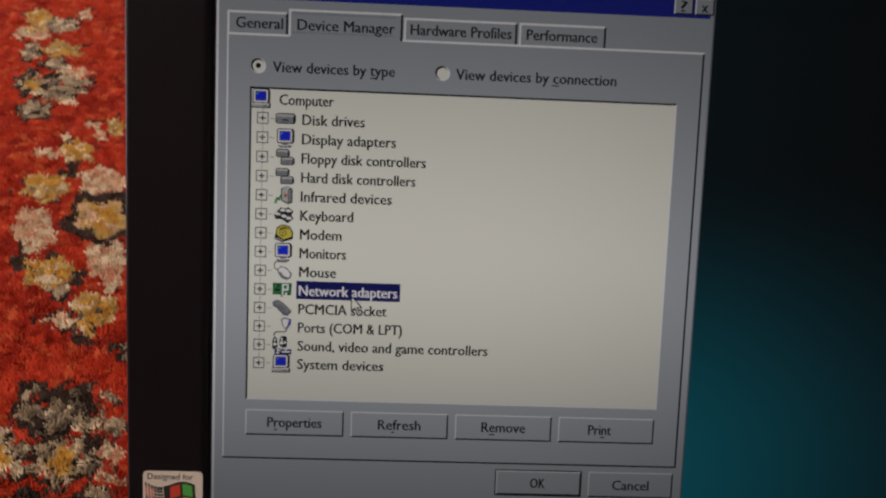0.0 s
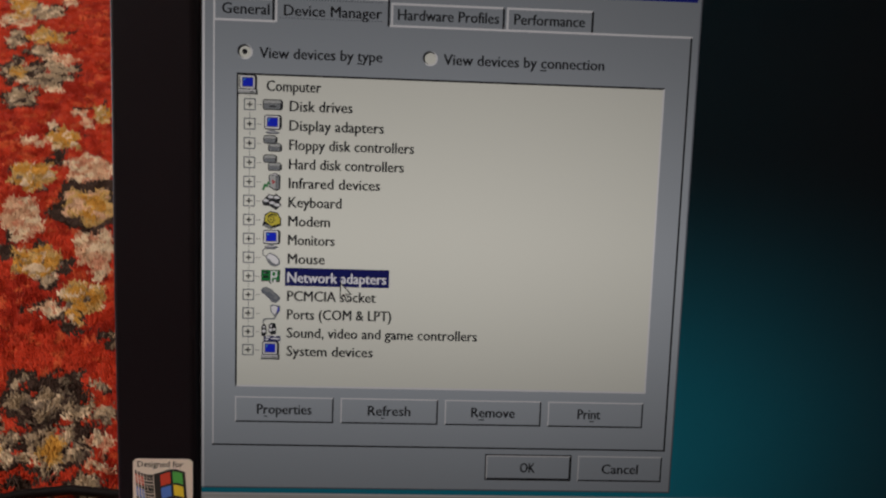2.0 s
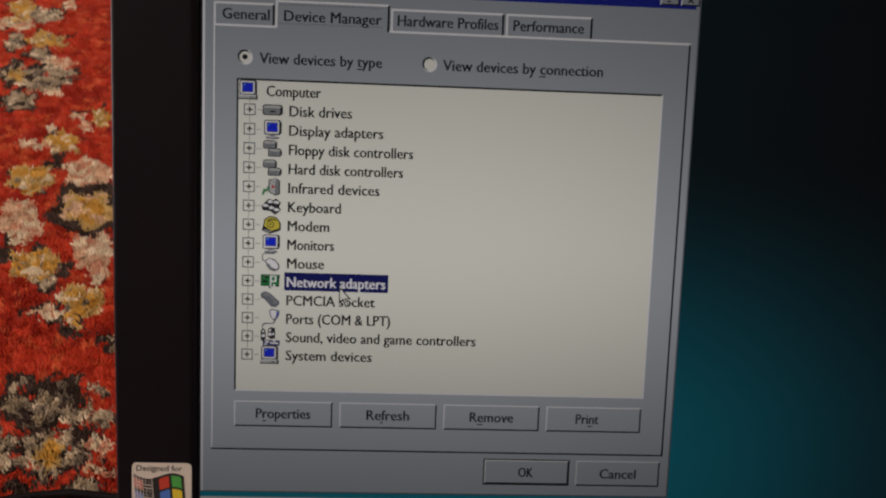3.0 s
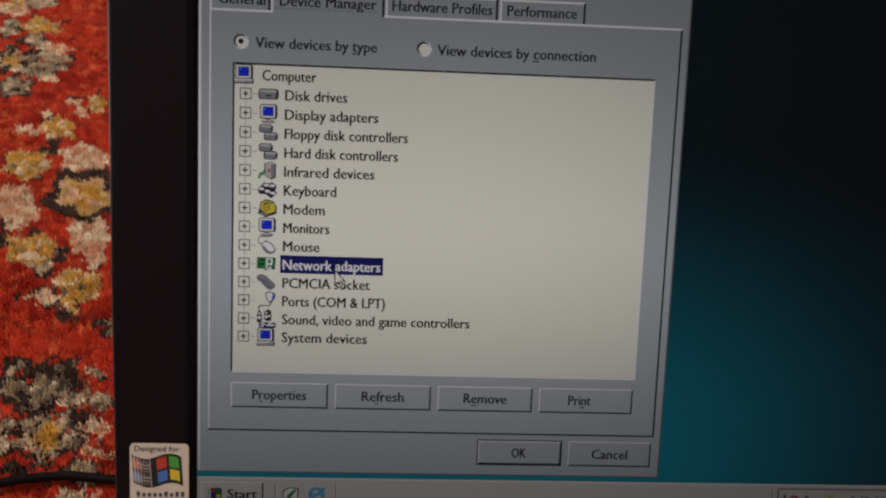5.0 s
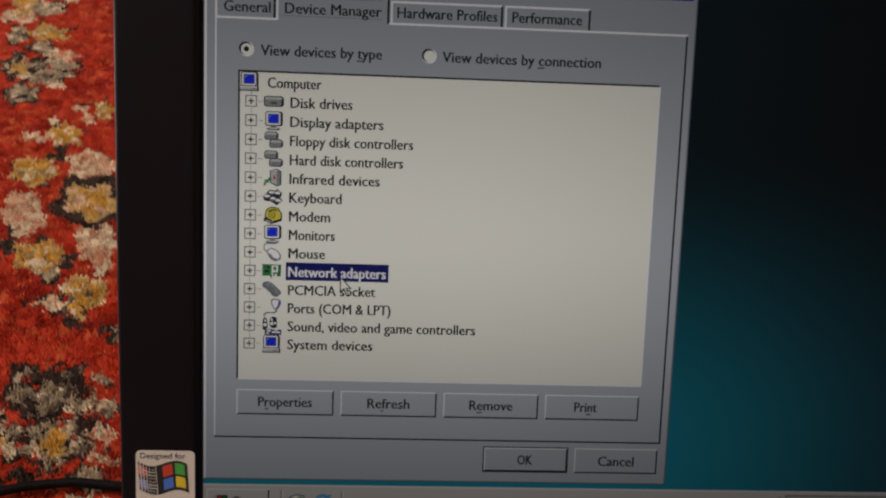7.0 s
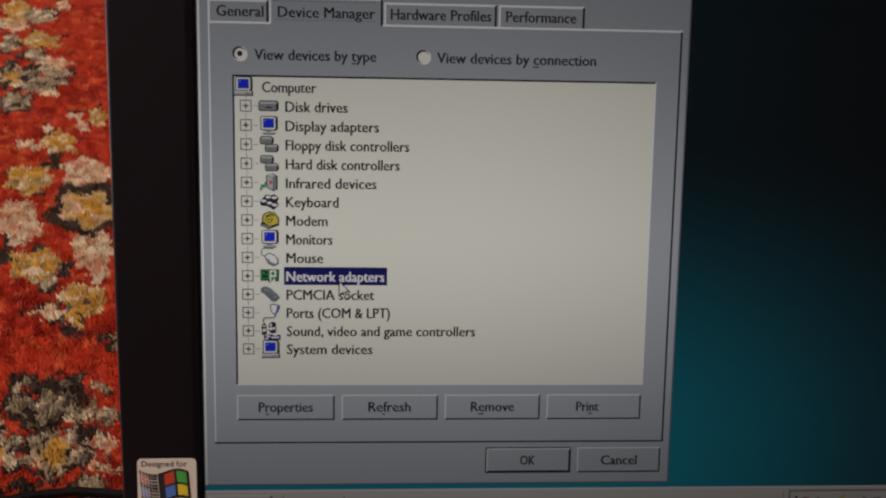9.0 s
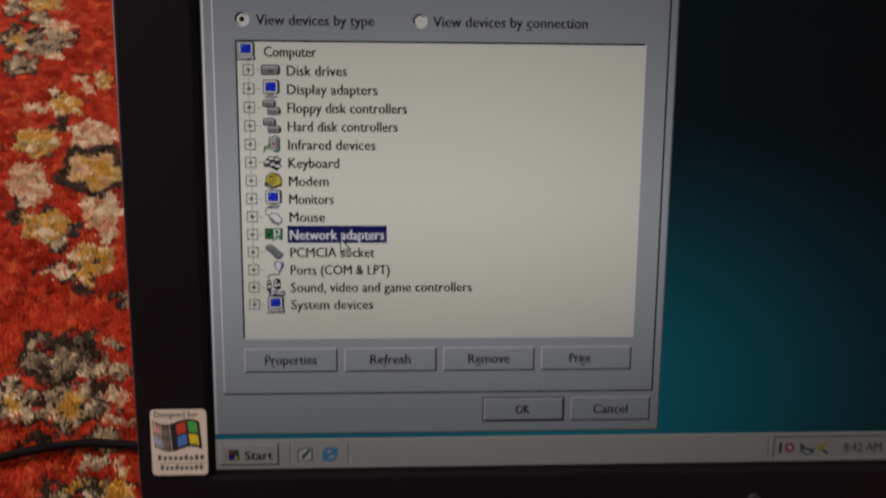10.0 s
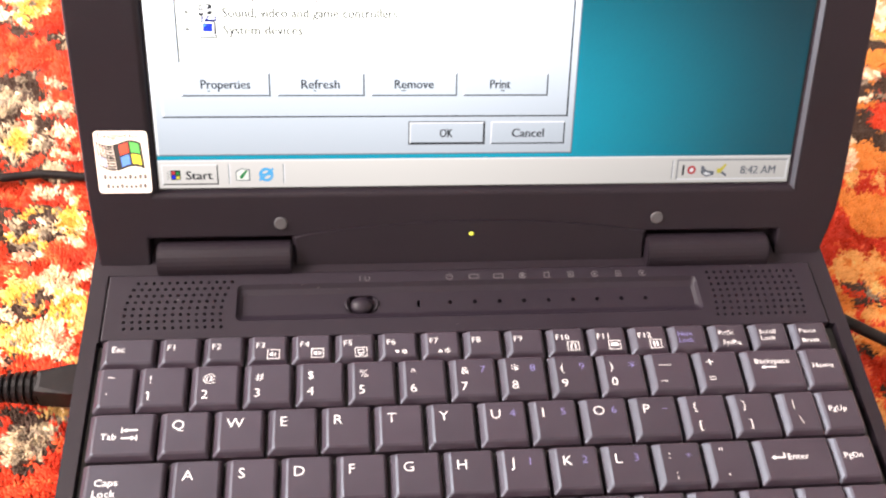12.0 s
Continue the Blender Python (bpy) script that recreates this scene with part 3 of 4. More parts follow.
def wavy(u, v):
    return (-0.0133 + u * 0.0082 + v * -0.0006, 0.0098 + v * 0.0090 + 0.0012 * math.sin(u * 3.1 - 0.5) + u * -0.0004)


def wavy_patch(u0, u1, v0, v1, z, mat):
    n = 6
    lid_plate([wavy(u0 + (u1 - u0) * k / n, v0) for k in range(n + 1)] + [wavy(u1 - (u1 - u0) * k / n, v1) for k in range(n + 1)], z, mat, sticker, "logo_patch")


wavy_patch(-0.18, 1.1, -0.08, 1.08, 0.00284, INK)
for u0, u1, v0, v1, mat in ((0.08, 0.48, 0.54, 0.98, INK_RED), (0.58, 0.98, 0.54, 0.98, INK_GREEN), (0.08, 0.48, 0.04, 0.46, INK_BLUE), (0.58, 0.98, 0.04, 0.46, INK_YELLOW)):
    wavy_patch(u0, u1, v0, v1, 0.00289, mat)
trail = {INK: bmesh.new(), INK_RED: bmesh.new(), INK_BLUE: bmesh.new()}
for c in range(6):
    for r in range(9):
        u, v = -0.27 - 0.125 * c, 0.0 + 0.125 * r
        edge = r in (0, 4, 8)
        w, h = 0.061 - 0.005 * c, 0.066 if edge else 0.044
        mat = INK if edge or c < 3 else INK_RED if r > 4 else INK_BLUE
        prism([wavy(u - w, v - h), wavy(u + w, v - h), wavy(u + w, v + h), wavy(u - w, v + h)], 0.00280, 0.00284, trail[mat])
for mat, bm in trail.items():
    tagged(part("logo_dots", in_lid(bm), mat, sticker), kind="stuff")
for k in range(9):
    lid_plate(round_rect(-0.0200 + k * 0.00187, -0.0188 + k * 0.00187, 0.0049, 0.0049 + (0.0019 if k in (0, 5, 7, 8) else 0.0014), 0.0002, 1), 0.00284, INK_GREY, sticker, "lettering_bar")
lid_plate([(-0.0198, 0.0036), (-0.0036, 0.0036), (-0.0036, 0.0038), (-0.0198, 0.0038)], 0.00284, INK_GREY, sticker, "rule")
for k in range(9):
    lid_plate(round_rect(-0.0192 + k * 0.00172, -0.0180 + k * 0.00172, 0.0012, 0.0012 + (0.0018 if k in (0, 3, 7, 8) else 0.0013), 0.0002, 1), 0.00284, INK_GREY, sticker, "lettering_bar")

# ---- picture on the panel, in its own 640 x 480 elements ----
part("display_border", in_lid(box(-0.0013, 0.25479, -0.0013, 0.1914, -0.0030, -0.0004)), WELL, laptop, "black border round the screen")
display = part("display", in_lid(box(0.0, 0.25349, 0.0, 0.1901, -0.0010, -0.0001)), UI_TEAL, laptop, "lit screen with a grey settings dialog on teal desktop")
STEP = 0.00002


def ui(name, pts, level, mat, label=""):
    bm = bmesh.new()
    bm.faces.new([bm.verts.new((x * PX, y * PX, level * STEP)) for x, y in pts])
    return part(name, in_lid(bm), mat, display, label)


def ui_rect(name, x0, x1, y0, y1, level, mat, label=""):
    return ui(name, ((x0, y0), (x1, y0), (x1, y1), (x0, y1)), level, mat, label)


def ui_many(name, quads, level, mat):
    """Each strip a part of its own; a dotted line of many dots stays one part."""
    if len(quads) <= 6:
        for x0, x1, y0, y1 in quads:
            ui_rect(name, x0, x1, y0, y1, level, mat)
        return
    bm = bmesh.new()
    for x0, x1, y0, y1 in quads:
        bm.faces.new([bm.verts.new((x * PX, y * PX, level * STEP)) for x, y in ((x0, y0), (x1, y0), (x1, y1), (x0, y1))])
    tagged(part(name, in_lid(bm), mat, display), kind="stuff")


def corner(name, x0, x1, y0, y1, w, level, mat, upper):
    """An angle along the upper and left edges of a box, or along its lower and right ones."""
    if upper:
        ui(name, ((x0, y0), (x0 + w, y0 + w), (x0 + w, y1 - w), (x1 - w, y1 - w), (x1, y1), (x0, y1)), level, mat)
    else:
        ui(name, ((x0, y0), (x1, y0), (x1, y1), (x1 - w, y1 - w), (x1 - w, y0 + w), (x0 + w, y0 + w)), level, mat)


def ui_text(words, x, y, width, level=9, mat=None, cap=9.2, thick=0.58):
    """A line of small lettering, drawn with strokes about one element thick."""
    me, w = text_mesh(words, cap * PX, (width - thick) * PX)
    bm = bmesh.new()
    bm.from_mesh(me)
    twin = bmesh.ops.duplicate(bm, geom=list(bm.verts) + list(bm.edges) + list(bm.faces))["geom"]
    for v in twin:
        if isinstance(v, bmesh.types.BMVert):
            v.co += Vector((thick * PX, 0, 0.2 * STEP))
    bm.transform(Matrix.Translation((x * PX, (y - cap / 2) * PX, level * STEP)))
    part("lettering", in_lid(bm), mat or UI_BLACK, display)


def raised(name, x0, x1, y0, y1, level, face=None, dark=None):
    """A raised control: light upper and left edges, dark lower and right ones."""
    ui_rect(name, x0, x1, y0, y1, level, face or UI_GREY)
    corner("edge_light", x0, x1, y0, y1, 1.0, level + 1, UI_LIGHT, True)
    corner("edge_dark", x0, x1, y0, y1, 1.3, level + 2, dark or UI_BLACK, False)


def sunken(name, x0, x1, y0, y1, level, face, dark=None):
    ui_rect(name, x0, x1, y0, y1, level, face)
    corner("edge_dark", x0, x1, y0, y1, 1.5, level + 1, dark or UI_BLACK, True)
    corner("edge_light", x0, x1, y0, y1, 1.5, level + 1, UI_LIGHT, False)


DLG_R, DLG_B, DLG_T = 408.6, 33.0, 478.0
ui_rect("dialog", 0.0, DLG_R, DLG_B, DLG_T, 1, UI_GREY)
ui_many("edge_light", ((0.4, 2.2, DLG_B, DLG_T), (0, DLG_R, DLG_T - 1, DLG_T)), 2, UI_LIGHT)
ui_many("edge_dark", ((DLG_R - 1.2, DLG_R, DLG_B, DLG_T), (0, DLG_R, DLG_B, DLG_B + 1.2)), 2, UI_SHADE)
ui_rect("title_bar", 3, DLG_R - 4, 456, 475, 3, UI_TITLE)
for x, words in ((382.0, "?"), (399.5, "x")):
    raised("title_button", x - 8, x + 8, 458.5, 472.5, 4)
    ui_text(words, x - 3, 465.5, 6, 8)
# the page and its tabs
ui_rect("page", 9, 402, 71, 428, 3, UI_GREY)
ui_many("edge_light", ((9, 10.2, 71, 428), (9, 59, 426.6, 428.4), (151, 402, 426.6, 428.4)), 4, UI_LIGHT)
ui_many("edge_dark", ((400.4, 402, 71, 427), (9, 402, 71, 72.4)), 5, UI_BLACK)
for x0, x1, words, tx0, tx1, front in ((9, 58, "General", 15.8, 54, 0), (58.5, 151, "Device Manager", 65.4, 144.8, 1), (152, 245, "Hardware Profiles", 157.4, 240.5, 0), (246.5, 318.5, "Performance", 252.7, 311.5, 0)):
    top = 449 if front else 446
    low = 427.0 if front else 428.4
    ui_rect("tab", x0, x1, low, top, 6, UI_GREY)
    ui_many("edge_light", ((x0, x0 + 1.7, low, top), (x0, x1 - 1, top - 1.8, top)), 7, UI_LIGHT)
    ui_many("edge_dark", ((x1 - 1.8, x1, low, top - 1),), 8, UI_BLACK)
    ui_text(words, tx0, 437.0, tx1 - tx0, 9)
ui_many("focus_dots", [(62 + 2.4 * k, 63 + 2.4 * k, 430, 431) for k in range(35)] + [(62 + 2.4 * k, 63 + 2.4 * k, 445, 446) for k in range(35)], 9, UI_SHADE)


def circle(cx, cy, r, n=18):
    return [(cx + r * math.cos(2 * math.pi * k / n), cy + r * math.sin(2 * math.pi * k / n)) for k in range(n)]


for x, on, words, tx0, tx1 in ((34.2, 1, "View devices by type", 46, 146), (184.6, 0, "View devices by connection", 195.8, 329.5)):
    ui("radio_button", circle(x + 0.6, 402.3, 6.0), 5, UI_LIGHT)
    ui("radio_button", circle(x - 0.4, 403.0, 5.4), 6, UI_BLACK)
    ui("radio_button", circle(x + 0.5, 402.3, 4.7), 7, UI_WHITE)
    if on:
        ui("radio_dot", circle(x + 0.2, 402.6, 2.2), 8, UI_BLACK)
    ui_text(words, tx0, 402.5, tx1 - tx0, 8)
ui_rect("underline", 125.5, 129.5, 395.6, 396.6, 8, UI_BLACK)
ui_rect("underline", 276.0, 281.5, 395.6, 396.6, 8, UI_BLACK)
# device list
sunken("list_box", 28, 381.5, 123, 385.5, 6, UI_WHITE)
ITEMS = [("Disk drives", 51.5), ("Display adapters", 77.7), ("Floppy disk controllers", 103), ("Hard disk controllers", 95), ("Infrared devices", 75.8), ("Keyboard", 44.1),
         ("Modem", 34.8), ("Monitors", 39), ("Mouse", 31.1), ("Network adapters", 83), ("PCMCIA socket", 74.5), ("Ports (COM & LPT)", 88), ("Sound, video and game controllers", 161.6), ("System devices", 73.2)]
ROW0, ROWH = 376.2, 15.80
ui_text("Computer", 52, ROW0, 44.7)


def icon(kind, x, y):
    def q(dx0, dx1, dy0, dy1, level, mat):
        ui_rect("icon", x + dx0, x + dx1, y + dy0, y + dy1, level, mat)

    def poly(pts, level, mat):
        ui("icon", [(x + a, y + b) for a, b in pts], level, mat)

    def dot(dx, dy, r, level, mat):
        ui("icon", circle(x + dx, y + dy, r, 10), level, mat)

    def small_drive(dx, dy, level):
        poly([(dx - 5.6, dy - 2.4), (dx - 4.4, dy - 3.6), (dx + 4.4, dy - 3.6), (dx + 6, dy - 2), (dx + 6, dy + 1.6), (dx + 4, dy + 3.4), (dx - 4, dy + 3.4), (dx - 5.6, dy + 1.8)], level, UI_BLACK)
        poly([(dx - 4.8, dy + 0.6), (dx + 4.2, dy + 0.6), (dx + 4.8, dy + 1.4), (dx + 3.6, dy + 2.7), (dx - 3.7, dy + 2.7), (dx - 4.8, dy + 1.6)], level + 1, UI_FACE)
        poly([(dx - 4.8, dy + 0.4), (dx - 4.8, dy - 2), (dx - 4.2, dy - 2.8), (dx + 3.6, dy - 2.8), (dx + 4.2, dy - 2.2), (dx + 4.2, dy + 0.4)], level + 1, UI_MID)
        q(dx - 3, dx + 2.4, dy - 1.6, dy - 0.9, level + 2, UI_SHADE)

    if kind in ("monitor", "computer"):
        poly([(-5.4, -4.4), (6, -4.4), (7.6, -2.8), (7.6, 6), (6.2, 7.8), (-5.4, 7.8), (-6.8, 6.6), (-6.8, -3.2)], 8, UI_BLACK)
        poly([(-5.2, -3.4), (4.6, -3.4), (5.6, -2.6), (5.6, 6), (4.6, 7), (-5.2, 7), (-6, 6.2), (-6, -2.6)], 9, UI_LIGHT)
        q(-4.7, 4.5, -2.2, 5.9, 10, UI_SHADE), q(-4.1, 4.1, -1.6, 5.3, 11, UI_BLUE), poly([(-3.4, 2.4), (-1.6, 4.6), (-3.4, 4.6)], 12, UI_SKY)
        if kind == "computer":
            q(-7.6, 8.0, -8.0, -3.8, 12, UI_BLACK), q(-7.6, 6.6, -7.0, -4.4, 13, UI_FACE), q(-7.6, 6.6, -5.0, -4.2, 14, UI_LIGHT), q(1.6, 5.4, -6.2, -5.6, 14, UI_BLACK)
        else:
            q(-2.2, 2.2, -5.8, -4.2, 9, UI_MID), poly([(-6, -6.6), (-3, -5.4), (3.4, -5.4), (6.2, -6.6), (4, -7.8), (-3.6, -7.8)], 10, UI_SHADE), q(-3.4, 3.0, -6.4, -5.8, 11, UI_LIGHT)
    elif kind == "drive":
        poly([(-8.2, -2.6), (-6.8, -4.2), (6.8, -4.2), (8.4, -2.6), (8.4, 2.8), (6.8, 4.6), (-6.6, 4.6), (-8.2, 3)], 8, UI_BLACK)
        poly([(-7.4, 1.4), (6, 1.4), (7, 2.2), (6, 3.8), (-6.2, 3.8), (-7.4, 2.6)], 9, UI_FACE), poly([(-7.4, 1.2), (-7.4, -2.4), (-6.4, -3.4), (5.4, -3.4), (6.2, -2.6), (6.2, 1.2)], 9, UI_MID)
        poly([(-3, -1.0), (0, -0.2), (3, -1.0), (3, -1.7), (-3, -1.7)], 10, UI_BLACK)
    elif kind == "controller":
        small_drive(-1.8, 3.6, 8), small_drive(2.2, -2.8, 11)
    elif kind == "infrared":
        poly([(-2.6, -4), (3.4, -7.2), (7, -5.6), (7, 5.6), (3, 7.8), (-2.6, 6)], 8, UI_BLACK), poly([(-1.8, -3.6), (3.2, -6), (3.2, 5.4), (-1.8, 5.6)], 9, UI_FACE), poly([(3.6, -6), (5.8, -5), (5.8, 5), (3.6, 5.6)], 9, UI_MID)
        poly([(-1.6, 5.9), (3, 5.8), (5.4, 5.4), (2.8, 7.0)], 9, UI_LIGHT), poly([(0.2, 2.4), (3.0, 0.2), (0.4, -1.6)], 10, UI_RED), poly([(-8, -6.6), (-6, -6.6), (-5.4, -3.4), (-3.6, -4.8), (-2.8, -1.6), (-0.6, -1.8), (-3.2, 0.8), (-4.4, -2), (-6.4, -1.2)], 11, UI_GREEN)
    elif kind == "keyboard":
        poly([(-8, 0), (-2.6, 6), (2, 5), (3.6, 6.6), (8, 3), (6.4, -0.6), (8.2, -3), (3.4, -7.2), (-1.6, -4), (-7, -3.6)], 8, UI_BLACK)
        for dx, dy in ((-4.6, 0.2), (-0.8, 3.4), (4.2, 3.0), (0.4, -1.6), (4.6, -3.2)):
            poly([(dx - 2.4, dy - 0.4), (dx - 0.4, dy - 1.7), (dx + 2.3, dy - 0.5), (dx + 2.0, dy + 0.7), (dx - 0.4, dy + 1.7), (dx - 2.2, dy + 0.8)], 9, UI_LIGHT)
            poly([(dx - 2.4, dy - 0.4), (dx - 0.4, dy - 1.7), (dx + 2.3, dy - 0.5), (dx - 0.2, dy - 0.6)], 10, UI_MID)
    elif kind == "modem":
        poly([(-7.6, -4.6), (-1, -7.6), (8, -4.4), (8, 1.6), (5, 6.4), (-1, 7.6), (-5.6, 4.8), (-6.4, -0.4)], 8, UI_BLACK), poly([(-5.6, -1), (-4.8, 4.2), (-1, 6.6), (4.4, 5.6), (7, 1.4), (6.8, -2.6), (0.4, -4.8)], 9, UI_YELLOW)
        dot(-0.4, 0.6, 3.0, 10, UI_BLACK), dot(-0.4, 0.7, 2.3, 11, UI_YELLOW), dot(-0.4, 0.7, 0.8, 12, UI_BLACK), poly([(-3.4, 3.8), (0.4, 5.6), (4.6, 4.6), (4.2, 3.6), (0.4, 4.4), (-3, 2.8)], 10, UI_BLACK)
        poly([(-7, -4.8), (-1.4, -6.6), (1.2, -5.4), (-5, -3.4)], 9, UI_MID)
    elif kind == "mouse":
        poly([(-7.2, 2.2), (-7.2, 6.6), (-5.6, 8), (3.4, 8), (3.4, 7.2), (-5.2, 7.2), (-6.4, 6.2), (-6.4, 2.6), (-4, 1.2), (-4.4, 0.4)], 8, UI_SHADE)
        poly([(-4.6, 1.4), (-1, 4.4), (4, 2.4), (7.6, -2), (7.2, -5.6), (3.6, -7.6), (-1, -6), (-3.6, -2)], 9, UI_SHADE), poly([(-3.6, 1.2), (-0.8, 3.4), (3.6, 1.6), (6.4, -2.2), (6, -4.6), (3.2, -6), (-0.4, -4.8), (-2.6, -1.6)], 10, UI_LIGHT)
        poly([(-2.8, -1.2), (-0.4, -4.8), (3.2, -6), (4.4, -5.4), (0.8, -3.8), (-1.4, -0.6)], 11, UI_MID)
    elif kind == "network":
        poly([(-8, -4.2), (-1.2, -4.2), (-1.2, -6), (0.6, -6), (0.6, -4.6), (7.4, -4.6), (7.8, 5.6), (-8, 5.6)], 8, UI_BLACK), q(-7.6, -0.4, -3.4, 5.2, 9, UI_GREEN), q(0.4, 6.6, -3.4, 5.2, 9, UI_GREEN)
        q(-6.4, -2, 2.2, 4.2, 10, UI_BLACK), q(-6.4, -2, -1.4, 0.8, 10, UI_BLACK), q(-5.8, -4.6, 2.6, 3.6, 11, UI_MID)
        poly([(-0.2, -5.4), (1.0, -5.4), (1.0, -0.8), (4.6, -0.8), (5.2, 0.2), (5.2, 4.8), (-0.2, 4.8)], 10, UI_LIGHT), q(1.2, 3.8, 0.6, 3.8, 11, UI_GREEN), q(2.4, 4.2, -4.6, -2.4, 11, UI_LIGHT)
    elif kind == "card":
        poly([(-8, 4), (-7, 6), (-3.4, 7), (0.4, 5.2), (7.8, -1.6), (7.8, -3.8), (4.6, -6.6), (1, -6), (-1, -3.6), (-5, 0.4), (-7.4, 1.6)], 8, UI_SHADE), poly([(-6.6, 4.4), (-3.4, 6), (0, 4.4), (6.6, -2), (4.4, -4), (0.4, -1.4), (-3.4, 2.4)], 9, UI_MID), poly([(-3, 2), (2, -2), (3.6, -1.4), (-1.4, 3)], 10, UI_SHADE)
    elif kind == "port":
        poly([(-0.6, 6.6), (2, 8), (8, 6.6), (8, 3), (6, -0.6), (4.6, -2.2), (2.4, -1.6), (0, 2)], 8, UI_SHADE), poly([(0.4, 6), (2.4, 7), (6, 6), (5, 1.4), (3.6, -0.8), (2.6, -0.6), (1, 2)], 9, UI_LIGHT), poly([(6.2, 5.8), (7.2, 5.4), (7, 3), (5.4, 0)], 9, UI_BLUE)
        poly([(4.8, -2), (4.8, -3.6), (3, -5), (-3.6, -5.2), (-5.4, -6.4), (-5.4, -8), (-6.6, -8), (-6.6, -5.8), (-4.4, -4), (2.4, -4), (3.4, -3), (3.4, -2)], 8, UI_SHADE)
    elif kind == "sound":
        poly([(-7.4, -3.4), (-7.4, 4.6), (-5.4, 7.6), (-3.4, 4.8), (-3, -2), (-5, -4)], 8, UI_BLACK), poly([(-1.6, 0), (-1.4, 6), (1, 8), (4.4, 7.2), (5, 3), (4.6, -1.8), (1, -2.4)], 8, UI_BLACK)
        dot(-5.3, 0.6, 1.5, 9, UI_LIGHT), dot(-5.3, 4.2, 1.0, 9, UI_LIGHT), dot(0.4, 1.8, 1.5, 9, UI_LIGHT), dot(0.4, 5.2, 1.1, 9, UI_LIGHT), dot(3.2, 2.2, 1.1, 9, UI_LIGHT)
        poly([(-5.6, -4), (-1.4, -3), (2, -3.4), (8.6, -3.4), (8.6, -8), (-5.6, -8)], 10, UI_NAVY), q(-3.6, -0.4, -5.4, -3.9, 11, UI_LIGHT), q(0.6, 7.6, -6.4, -5.0, 11, UI_LIGHT), q(-4.4, -1.6, -7.4, -6.2, 11, UI_LIGHT), q(3, 5, -4.4, -2.2, 11, UI_LIGHT)


icon("computer", 37.0, ROW0 + 0.2)
KINDS = ["drive", "monitor", "controller", "controller", "infrared", "keyboard", "modem", "monitor", "mouse", "network", "card", "port", "sound", "computer"]
ui_many("tree_line", [(38.4, 39.2, 155.0 + 2 * k, 156.0 + 2 * k) for k in range(107)] + [(45 + 2 * j, 46 + 2 * j, ROW0 - ROWH * (i + 1) - 0.5, ROW0 - ROWH * (i + 1) + 0.4) for i in range(14) for j in range(2)], 8, UI_SHADE)
for i, (words, width) in enumerate(ITEMS):
    y = ROW0 - ROWH * (i + 1)
    ui_rect("tree_box", 33.9, 43.5, y - 4.8, y + 4.8, 9, UI_SHADE)
    ui_rect("tree_box", 34.8, 42.6, y - 3.9, y + 3.9, 10, UI_WHITE)
    ui("plus_sign", [(38.7 + a, y + b) for a, b in ((-2.4, -0.55), (-0.55, -0.55), (-0.55, -2.4), (0.55, -2.4), (0.55, -0.55), (2.4, -0.55), (2.4, 0.55), (0.55, 0.55), (0.55, 2.4), (-0.55, 2.4), (-0.55, 0.55), (-2.4, 0.55))], 11, UI_BLACK)
    icon(KINDS[i], 57.3, y)
    if words == "Network adapters":
        ui_rect("selection", 69.0, 71 + width + 2.2, y - 7.6, y + 7.8, 8, UI_NAVY, "dark blue selection bar")
        ui_text(words, 71, y, width, 9, UI_LIGHT)
    else:
        ui_text(words, 71, y, width)
# pointer
ui("pointer", [(115 + a * 0.95, 215.5 - b * 0.95) for a, b in ((0, 0), (0, 16), (3.6, 12.6), (6.4, 19), (9, 18), (6.2, 11.8), (11, 11.8))], 12, UI_BLACK, "mouse pointer arrow")
ui("pointer", [(115 + a * 0.95, 215.5 - b * 0.95) for a, b in ((1, 2.4), (1, 13.4), (3.9, 10.8), (6.8, 17.4), (7.8, 17), (4.9, 10.8), (8.6, 10.8))], 13, UI_WHITE)
# buttons
for k, (words, tx0, tx1) in enumerate((("Properties", 46.6, 93.1), ("Refresh", 140.9, 177.7), ("Remove", 230, 268.1), ("Print", 322.8, 343.1))):
    x1 = 111.7 + 89.53 * k
    raised("button", x1 - 83.5, x1, 91.9, 114.4, 6)
    ui_text(words, tx0, 103.9, tx1 - tx0, 9)
ui_many("underline", ((52.5, 55.5, 96.6, 97.6), (152.6, 155.2, 96.6, 97.6), (236.5, 241.5, 96.6, 97.6), (333.6, 337.5, 96.6, 97.6)), 9, UI_BLACK)
ui_rect("button_border", 243.8, 319.8, 42.8, 66.4, 5, UI_BLACK)
raised("button", 244.9, 319.0, 43.8, 65.4, 6)
ui_text("OK", 274.5, 54.8, 13.4, 9)
raised("button", 325.5, 400, 43.0, 66.0, 6)
ui_text("Cancel", 346.6, 54.6, 32.5, 9)
# task bar
ui_rect("task_bar", 0, 640, 0, 28.8, 1, UI_CREAM)
ui_rect("edge_light", 0, 640, 27.2, 28.2, 2, UI_LIGHT)
raised("start_button", 3.0, 57.2, 3.4, 24.2, 4, UI_CREAM)
ui_text("Start", 25.8, 13.4, 26.2, 8, None, 9.0, 0.8)
ui_many("start_flag", ((12.5, 15.8, 14.2, 17.6),), 8, UI_RED), ui_many("start_flag", ((16.6, 20, 13.6, 17),), 8, UI_GREEN)
ui_many("start_flag", ((12.5, 15.8, 9.8, 13.2),), 8, UI_BLUE), ui_many("start_flag", ((16.6, 20, 9.2, 12.6),), 8, UI_YELLOW)
